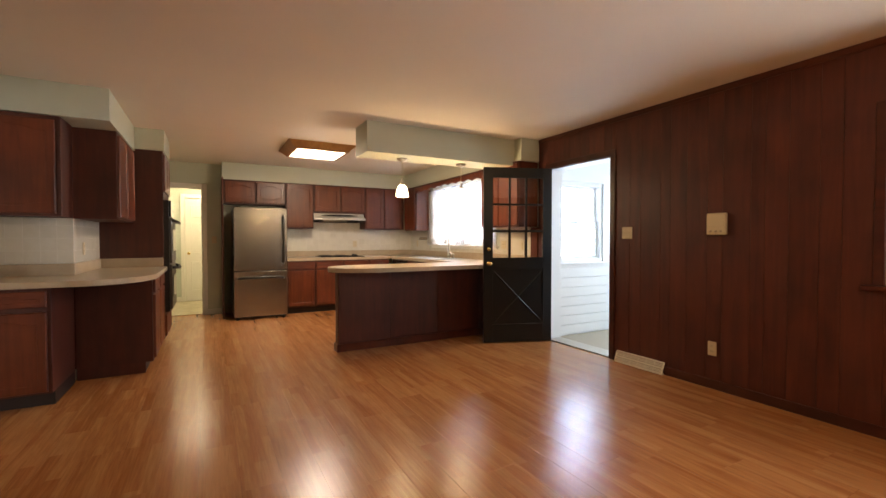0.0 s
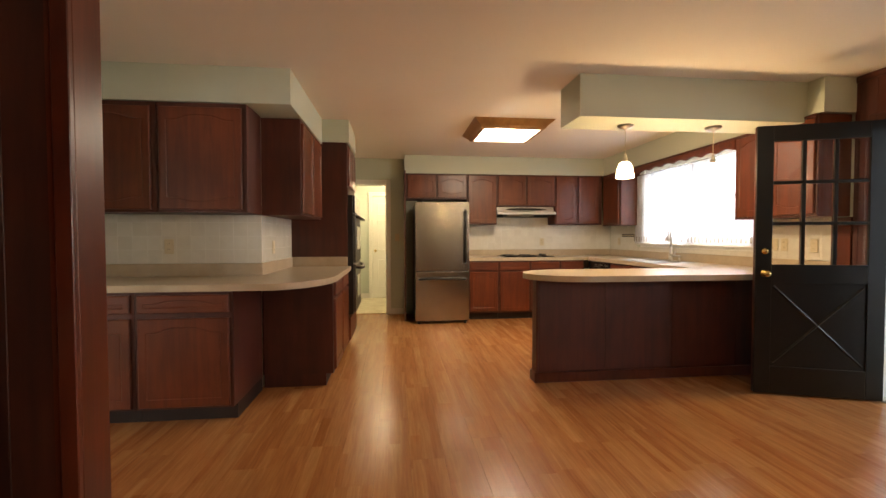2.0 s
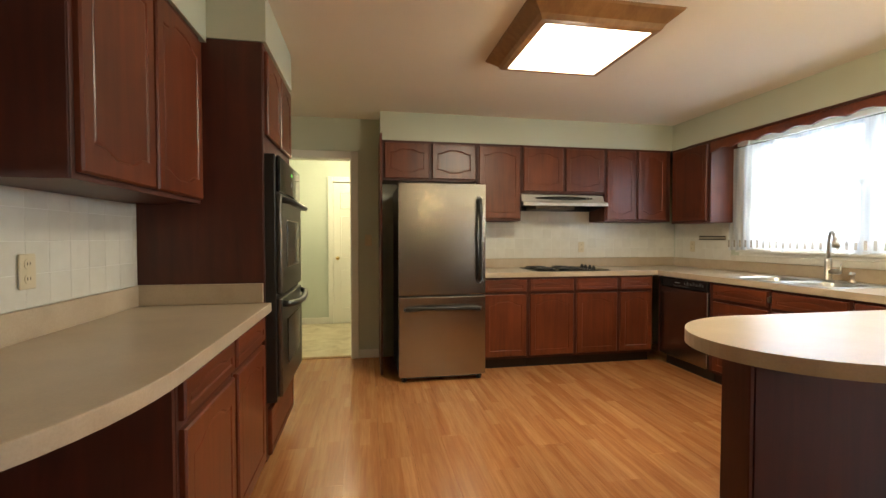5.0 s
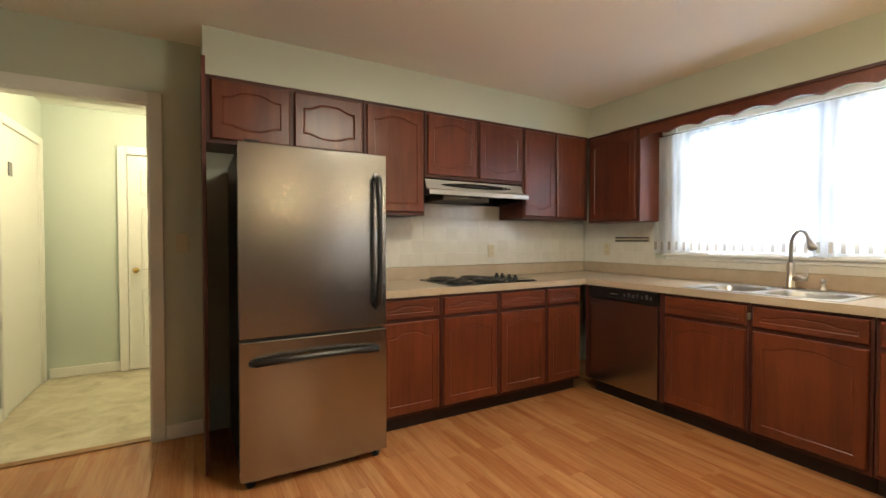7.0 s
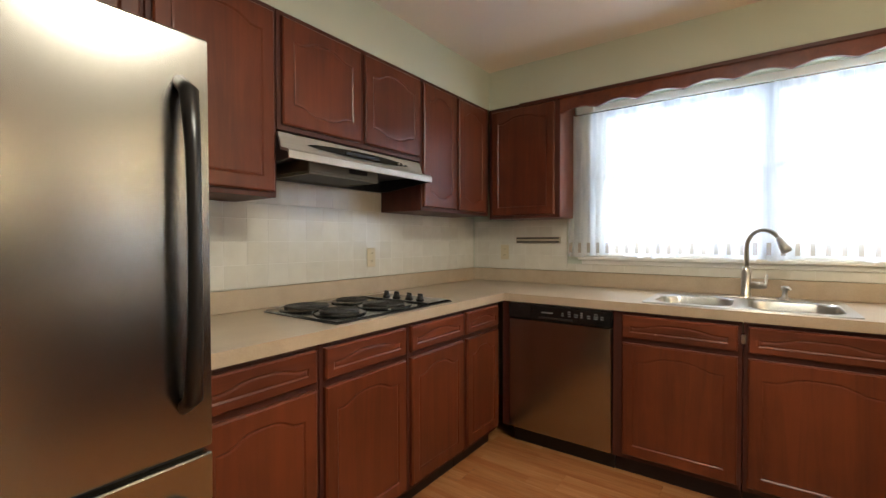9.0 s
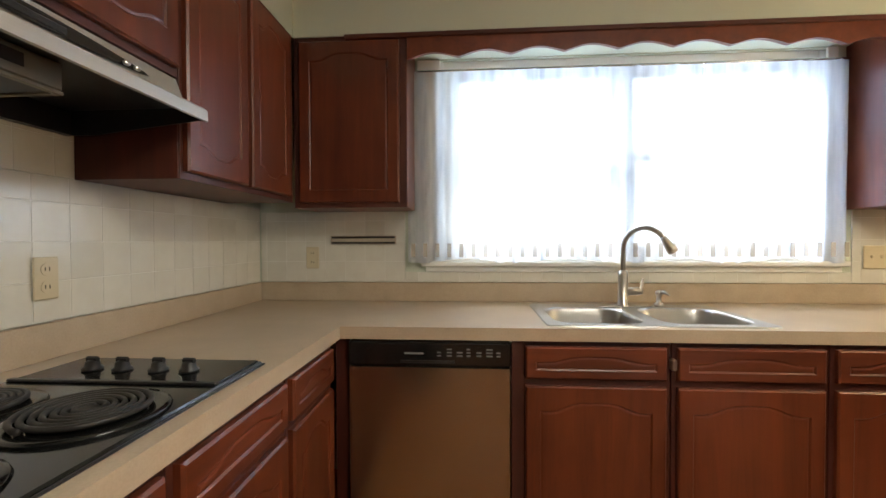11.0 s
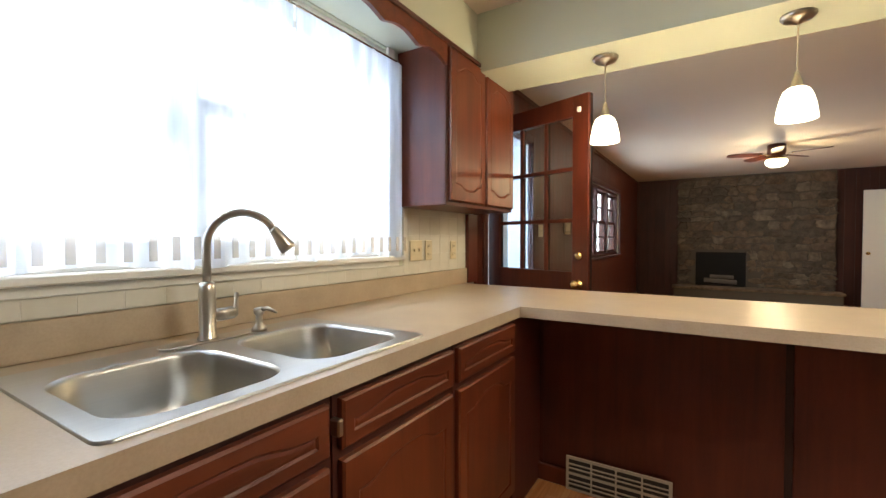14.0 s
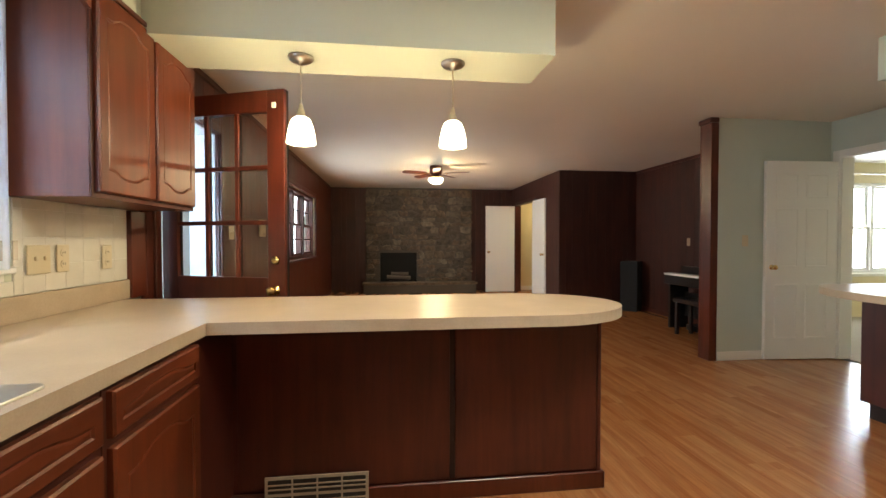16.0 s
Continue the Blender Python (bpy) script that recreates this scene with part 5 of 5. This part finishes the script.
setting("tile_end_post", box(EX - 0.03, 4.47, 0.92, EX - 0.001, 4.60, SOF - 0.81, 0.002), DOORWOOD, "reddish wooden panel at the tile end", "trim")

# ---- switches and sockets ----


def plate(name, at, rz, gangs, label, kind="outlet", tall=0.115):
    """A wall plate; local -y faces the room."""
    t = thing(name, at, label, "wall plate", rz)
    w = 0.07 + 0.046 * (gangs - 1)
    part("plate", box(-w / 2, -0.006, -tall / 2, w / 2, 0, tall / 2, 0.003), IVORY, t)
    for g in range(gangs):
        x = -w / 2 + 0.035 + 0.046 * g
        if kind == "outlet":
            for z in (-0.024, 0.024):
                s = part("socket", lathe([(0.017, 0), (0.017, 0.002), (0.0, 0.002)], 14), IVORY, t)
                s.matrix_basis = pose(x, -0.006, z, 90)
                for dx in (-0.006, 0.006):
                    part("slot", box(x + dx - 0.0012, -0.0088, z - 0.004, x + dx + 0.0012, -0.0081, z + 0.006), DARKSLOT, t)
        else:
            part("toggle", box(x - 0.005, -0.016, -0.004, x + 0.005, -0.006, 0.012, 0.002), IVORY, t)
    return t


OL = "ivory plastic wall outlet on the tiles"
plate("wall_outlet", (2.985, BY - 0.012, 1.14), 0, 1, OL)
plate("wall_outlet", (EX - 0.012, 8.02, 1.150), -90, 1, OL)
plate("wall_switch", (EX - 0.012, 5.185, 1.15), -90, 2, "ivory double switch plate on the tiles", "switch")
plate("wall_outlet", (EX - 0.012, 5.06, 1.15), -90, 1, OL)
plate("wall_outlet", (EX - 0.012, 4.777, 1.145), -90, 1, OL)
plate("wall_outlet", (-1.18, 5.068, 1.155), 0, 1, OL)
plate("wall_outlet", (WX + 0.012, 5.40, 1.14), 90, 1, OL)
plate("wall_switch", (0.62, BY - 0.001, 1.22), 0, 1, "tan wall switch beside the hall doorway", "switch")
plate("wall_switch", (FX - 0.012, 3.155, 1.29), -90, 2, "ivory switch plate on the dark panelling", "switch")
plate("wall_outlet", (FX - 0.012, 2.33, 0.333), -90, 1, "ivory outlet on the dark panelling")
plate("wall_switch", (-0.80, 3.061, 1.22), 180, 1, "ivory wall switch on the pale partition", "switch")
plate("wall_switch", (-1.604, 1.15, 1.20), 90, 1, "white wall switch on the dark panelling", "switch")
ic = thing("intercom_box", (FX - 0.012, 2.30, 1.35), "ivory intercom control box on the dark panelling", "intercom", -90)
part("housing", box(-0.077, -0.03, -0.088, 0.077, 0, 0.088, 0.008), IVORY, ic)
part("grille", box(-0.062, -0.033, -0.02, 0.062, -0.03, 0.074, 0.003), IVORY, ic)
for x in (-0.04, 0.0, 0.04):
    part("button", lathe([(0.009, 0), (0.008, 0.008), (0, 0.009)], 12), TANMETAL, ic).matrix_basis = pose(x, -0.03, -0.06, 90)
pt = thing("paper_towel_rail", (EX - 0.012, 7.742, 1.225), "slim dark metal rail on the tiles", "rail", -90)
for z in (0.0, 0.028):
    part("bar", box(-0.17, -0.016, z, 0.17, -0.006, z + 0.010, 0.002), DARKSLOT, pt)
part("bracket", box(-0.176, -0.012, -0.004, 0.176, 0, 0.042, 0.002), TANMETAL, pt)

# ---- family room ----


def hearth():
    t = thing("stone_fireplace", (2.1, FY, 0), "floor-to-ceiling fieldstone fireplace with raised hearth", "fireplace")
    x0, x1, f0, f1, ft = -1.245, 1.255, 0.07, 0.93, 0.93
    d = 0.10
    for a, b, z0, z1 in ((x0, f0, 0, TOP - 0.003), (f1, x1, 0, TOP - 0.003), (f0, f1, ft, TOP - 0.003), (f0, f1, 0, 0.22)):
        part("mortar_bed", box(a, 0.001, z0, b, d - 0.015, z1), MORTAR, t)
    part("firebox", box(f0, 0.001, 0.22, f1, 0.006, ft), SOOT, t)
    part("hearth_slab", box(x0 - 0.05, d - 0.01, 0.0, x1 + 0.05, 0.45, 0.20, 0.015), MORTAR, t)
    part("hearth_cap", box(x0 - 0.08, d - 0.01, 0.20, x1 + 0.08, 0.48, 0.25, 0.012), STONE, t)
    part("grate_log", tube([(f0 + 0.15, 0.05, 0.33), (f1 - 0.15, 0.055, 0.36)], 0.045, 9), ASH, t)
    part("grate_log", tube([(f0 + 0.2, 0.05, 0.43), (f1 - 0.25, 0.05, 0.44)], 0.035, 9), ASH, t)
    part("grate", box(f0 + 0.2, 0.02, 0.25, f1 - 0.2, 0.09, 0.275), SOOT, t)
    rnd = random.Random(5)
    z = 0.0
    while z < TOP - 0.03:
        h = rnd.uniform(0.09, 0.19)
        h = min(h, TOP - 0.004 - z)
        x = x0
        while x < x1 - 0.02:
            w = min(rnd.uniform(0.12, 0.34), x1 - x)
            if x1 - x - w < 0.06:
                w = x1 - x
            if z + h > 0.24 and not (x + w > f0 + 0.02 and x < f1 - 0.02 and z < ft - 0.02 and z + h > 0.22):
                zz0, zz1 = max(z, 0.252) + 0.007, z + h - 0.007
                if zz1 - zz0 > 0.03:
                    bm = bmesh.new()
                    tl, tr = rnd.uniform(-0.055, 0.055), rnd.uniform(-0.055, 0.055)
                    c = [(x + 0.004 + tl, zz0), (x + w - 0.004 + tr, zz0), (x + w - 0.004 - tr, zz1), (x + 0.004 - tl, zz1)]
                    ring = []
                    for i in range(4):
                        p, q = c[i], c[(i + 1) % 4]
                        for s in (0.12, 0.5, 0.88):
                            ring.append((p[0] + (q[0] - p[0]) * s + rnd.uniform(-0.022, 0.022), p[1] + (q[1] - p[1]) * s + rnd.uniform(-0.026, 0.026)))
                    cx, cz = sum(p[0] for p in ring) / 12, sum(p[1] for p in ring) / 12
                    out = d + rnd.uniform(0.0, 0.028)
                    a = [bm.verts.new((px, d - 0.02, pz)) for px, pz in ring]
                    b = [bm.verts.new((px, out - 0.012, pz)) for px, pz in ring]
                    e = [bm.verts.new((cx + (px - cx) * 0.82, out + rnd.uniform(-0.006, 0.006), cz + (pz - cz) * 0.82)) for px, pz in ring]
                    for i in range(12):
                        j = (i + 1) % 12
                        bm.faces.new((a[i], a[j], b[j], b[i]))
                        bm.faces.new((b[i], b[j], e[j], e[i]))
                    bm.faces.new(e)
                    bmesh.ops.recalc_face_normals(bm, faces=bm.faces[:])
                    part("stone", bm, STONE, t)
            x += w
        z += h


hearth()


def piano():
    t = thing("digital_piano", (-1.30, 2.04, 0), "dark wooden digital piano on its stand by the alcove wall", "piano", 90)
    part("keybed", box(-0.60, -0.28, 0.62, 0.65, 0.10, 0.76, 0.008), BLACKPLASTIC, t)
    part("key_strip", box(-0.60, -0.285, 0.745, 0.60, -0.14, 0.772, 0.002), WHITE, t, "white key strip")
    part("music_ledge", box(-0.63, 0.0, 0.76, 0.63, 0.09, 0.86, 0.006), BLACKPLASTIC, t)
    for x in (-0.62, 0.58):
        part("leg", box(x, -0.20, 0, x + 0.04, 0.08, 0.62, 0.004), BLACKPLASTIC, t)
    part("back_panel", box(-0.58, 0.02, 0.16, 0.58, 0.04, 0.5, 0.003), BLACKPLASTIC, t)
    part("music_sheet", box(-0.25, -0.02, 0.862, 0.15, 0.06, 0.868, 0.001), WHITE, t, "white sheet on the ledge")
    part("pedal_board", box(-0.30, -0.16, 0.03, 0.30, 0.02, 0.10, 0.004), BLACKPLASTIC, t)
    s = thing("piano_bench", (-1.02, 2.15, 0), "dark wooden piano bench", "bench", 90)
    part("seat", box(-0.33, -0.14, 0.42, 0.33, 0.14, 0.48, 0.01), BLACKPLASTIC, s)
    for x in (-0.31, 0.27):
        for y in (-0.12, 0.08):
            part("leg", box(x, y, 0, x + 0.04, y + 0.04, 0.42, 0.003), TOEKICK, s)
    p = thing("floor_speaker", (-1.40, -0.02, 0), "black floor-standing loudspeaker in the corner", "speaker", 45)
    part("cabinet", box(-0.17, -0.14, 0, 0.17, 0.14, 0.86, 0.01), BLACKCLOTH, p)
    part("grille", box(-0.155, -0.148, 0.05, 0.155, -0.14, 0.83, 0.006), DARKSLOT, p)


piano()

# ---- outdoors ----
setting("ground", box(-400, -400, -0.6, 400, 400, -0.45), GRASS, "lawn reaching to the horizon", "ground")


SKYGLOW = glowing("bright_hazy_sky", (0.42, 0.58, 1.0), 9.0)
setting("backdrop_sky", box(4.9, 9.5, -0.44, 13.0, 9.6, 6.0), SKYGLOW, "pale blue overcast sky beyond the porch", "backdrop")


def tree(at, height, seed):
    rnd = random.Random(seed)
    t = thing("tree", at, "leafy broadleaf garden tree", "tree", 0, "garden trees")
    part("trunk", tube([(0, 0, 0), (0.05, 0.02, height * 0.35), (0.0, 0.1, height * 0.7)], [0.18, 0.13, 0.05], 8), BARK, t)
    bm = bmesh.new()
    for k in range(5):
        a = rnd.uniform(0, 6.28)
        join(bm, tube([(0, 0, height * 0.35), (math.cos(a) * height * 0.2, math.sin(a) * height * 0.2, height * (0.55 + 0.07 * k))], [0.07, 0.02], 6))
    part("limb", bm, BARK, t)
    verts, faces = [], []
    for k in range(1500):
        a, u, r = rnd.uniform(0, 6.28), rnd.uniform(-1, 1), rnd.random() ** 0.4
        q = math.sqrt(1 - u * u)
        lump = 1 + 0.25 * math.sin(3 * a + seed) * q
        c = Vector((math.cos(a) * q * r * height * 0.33 * lump, math.sin(a) * q * r * height * 0.33 * lump, height * 0.66 + u * r * height * 0.34))
        n1 = Vector((rnd.uniform(-1, 1), rnd.uniform(-1, 1), rnd.uniform(-1, 1))).normalized() * 0.16
        n2 = n1.orthogonal().normalized() * 0.09
        i = len(verts)
        verts += [c - n1, c + n2, c + n1, c - n2]
        faces.append((i, i + 1, i + 2, i + 3))
    me = bpy.data.meshes.new("crown")
    me.from_pydata(verts, [], faces)
    me.materials.append(LEAF)
    ob = new("crown", me)
    ob.parent = t


for i, (x, y, h) in enumerate(((24, 2.5, 7), (20, -1.0, 8), (26, 9.5, 8), (-7.5, -9, 7), (-10.5, -7, 6), (-5.0, -11, 7))):
    tree((x, y, -0.45), h, i)

# ---- panelling boards ----
WIDTHS = (0.15, 0.095, 0.205, 0.12, 0.175)


def boards(parent, axis, plane, thick, a0, a1, z0, z1, skip=(), material=None):
    """Grooved vertical boards on a wall; skip: (a0, a1, z0, z1) openings."""
    a, i = a0, 0
    while a < a1 - 0.01:
        b = min(a + WIDTHS[i % 5], a1)
        cuts = [(z0, z1)]
        for s0, s1, q0, q1 in skip:
            if a < s1 - 0.005 and b > s0 + 0.005:
                if a < s0 - 0.01:
                    b = s0
                elif b > s1 + 0.01:
                    b = s1
                cuts = [(u, v) for u, v in ((z0, min(q0, z1)), (max(q1, z0), z1)) if v - u > 0.02]
        for u, v in cuts:
            bm = box(plane, a + 0.0008, u, plane + thick, b - 0.0008, v, 0.0015) if axis == "x" else box(a + 0.0008, plane, u, b - 0.0008, plane + thick, v, 0.0015)
            part("board", bm, material or BROWNPANEL, parent)
        a, i = b, i + 1


E_WALL = thing("wall_panelling_east", (0, 0, 0), "dark stained grooved wood panelling", "wall", 0, "", "structure")
part("backing", box(EX - 0.006, FY, 0, EX - 0.0005, -1.09, TOP), TOEKICK, E_WALL)
boards(E_WALL, "x", EX - 0.001, -0.014, FY + 0.005, 4.47, 0.0, TOP - 0.002, [(FWIN[0] - 0.002, FWIN[1] + 0.002, FWIN[2], FWIN[3]), (DOORWAY[0] - 0.002, DOORWAY[1] + 0.002, -0.01, 2.087)], PANEL)
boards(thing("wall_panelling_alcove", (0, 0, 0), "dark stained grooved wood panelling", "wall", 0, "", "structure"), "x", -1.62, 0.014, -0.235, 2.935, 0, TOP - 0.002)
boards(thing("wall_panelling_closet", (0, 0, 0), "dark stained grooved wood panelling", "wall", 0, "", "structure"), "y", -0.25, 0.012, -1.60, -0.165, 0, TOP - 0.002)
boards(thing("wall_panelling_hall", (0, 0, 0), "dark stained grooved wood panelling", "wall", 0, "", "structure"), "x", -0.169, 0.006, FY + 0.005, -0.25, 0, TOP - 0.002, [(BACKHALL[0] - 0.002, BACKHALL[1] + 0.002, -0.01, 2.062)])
boards(thing("wall_panelling_south", (0, 0, 0), "dark stained grooved wood panelling", "wall", 0, "", "structure"), "y", FY, 0.012, -0.16, EX - 0.02, 0, TOP - 0.002, [(0.852, 3.358, -0.01, TOP)])
boards(thing("wall_panelling_partition", (0, 0, 0), "dark stained grooved wood panelling", "wall", 0, "", "structure"), "y", 2.949, -0.013, -1.605, -0.458, 0, TOP - 0.052)

PORCH_SIDING = thing("porch_siding", (0, 0, 0), "white horizontal lap siding under the porch window", "wall", 0, "", "structure")
for i in range(7):
    part("lap_board", box(EX + 0.222, 4.345 - 0.004 * (i % 2), 0.02 + i * 0.12, 6.39, 4.3595, 0.135 + i * 0.12, 0.003), PORCHWHITE, PORCH_SIDING)

# ---- wall tiles ----
TW = 0.108


def tiles(name, axis, plane, out, a0, a1, rows, label, skip=()):
    t = thing(name, (0, 0, 0), label, "wall", 0, "", "structure")
    lo, hi = rows
    bed = box(plane, a0, lo, plane + out * 0.006, a1, hi) if axis == "x" else box(a0, plane, lo, a1, plane + out * 0.006, hi)
    part("grout", bed, GROUT, t)
    z = lo
    while z < hi - 0.01:
        z1 = min(z + TW, hi)
        a = a0
        while a < a1 - 0.01:
            b = min(a + TW, a1)
            if not any(a < s1 and b > s0 and z < q1 and z1 > q0 for s0, s1, q0, q1 in skip):
                c = 0.0009
                bm = box(plane + out * 0.006, a + c, z + c, plane + out * 0.0072, b - c, z1 - c, 0.0006) if axis == "x" else box(a + c, plane + out * 0.006, z + c, b - c, plane + out * 0.0072, z1 - c, 0.0006)
                part("tile", bm, TILE, t)
            a = b
        z = z1


BS = CZ1 + 0.102
tiles("wall_tiles_north_low", "y", BY - 0.0005, -1, 1.66, EX - 0.012, (BS, 1.417), "glazed off-white square wall tiles")
tiles("wall_tiles_north_hood", "y", BY - 0.0005, -1, 2.158, 3.083, (1.4185, 1.60), "glazed off-white square wall tiles behind the hood")
tiles("wall_tiles_east_left", "x", EX - 0.0005, -1, 7.52, BY - 0.012, (BS, 1.394), "glazed off-white square wall tiles")
tiles("wall_tiles_east_sill", "x", EX - 0.0005, -1, 5.29, 7.519, (BS, 1.074), "glazed off-white square wall tiles under the sill")
tiles("wall_tiles_east_right", "x", EX - 0.0005, -1, 4.602, 5.289, (BS, 1.384), "glazed off-white square wall tiles")
tiles("wall_tiles_breakfast", "y", 5.0795, -1, -1.776, WX + 0.011, (BS, 1.407), "glazed off-white square wall tiles")
tiles("wall_tiles_west", "x", WX + 0.0005, 1, 5.0805, 6.09, (BS, 1.407), "glazed off-white square wall tiles")

# ---- floor boards ----
FLOOR = bpy.data.objects["floor"]
PW, PL = 0.19, 1.21
plank_mesh = bpy.data.meshes.new("floor_board")
bm = box(-PW / 2 + 0.0004, -PL / 2 + 0.0004, -0.012, PW / 2 - 0.0004, PL / 2 - 0.0004, 0.0)
bm.to_mesh(plank_mesh)
bm.free()
plank_mesh.materials.append(PLANK)
far_verts, far_faces = [], []
made = 0
for col in range(32):
    x = -1.80 + PW / 2 + col * PW
    if x > EX - 0.05 + PW:
        break
    y = FY - (0.0, 0.43, 0.86, 0.21, 0.64)[col % 5]
    while y < BY + 0.05:
        c = y + PL / 2
        inside = x < EX + 0.1
        near = 1.6 < c < 7.9 and -0.9 < x < 4.0 and made < 300
        if near:
            o = new("floor_board", plank_mesh)
            o.location = (x, c, 0)
            o.parent = FLOOR
            made += 1
        elif inside:
            y0, y1 = max(y, FY) + 0.0005, min(y + PL, BY + 0.06) - 0.0005
            if y1 - y0 > 0.02:
                i = len(far_verts)
                far_verts += [(x - PW / 2 + 0.0005, y0, 0), (x + PW / 2 - 0.0005, y0, 0), (x + PW / 2 - 0.0005, y1, 0), (x - PW / 2 + 0.0005, y1, 0)]
                far_faces.append((i, i + 1, i + 2, i + 3))
        y += PL
me = bpy.data.meshes.new("floor_boards_far")
me.from_pydata(far_verts, [], far_faces)
me.materials.append(PLANK_FAR)
ob = new("floor_boards_far", me)
ob.parent = FLOOR
tagged(ob, "", "", "", "stuff")
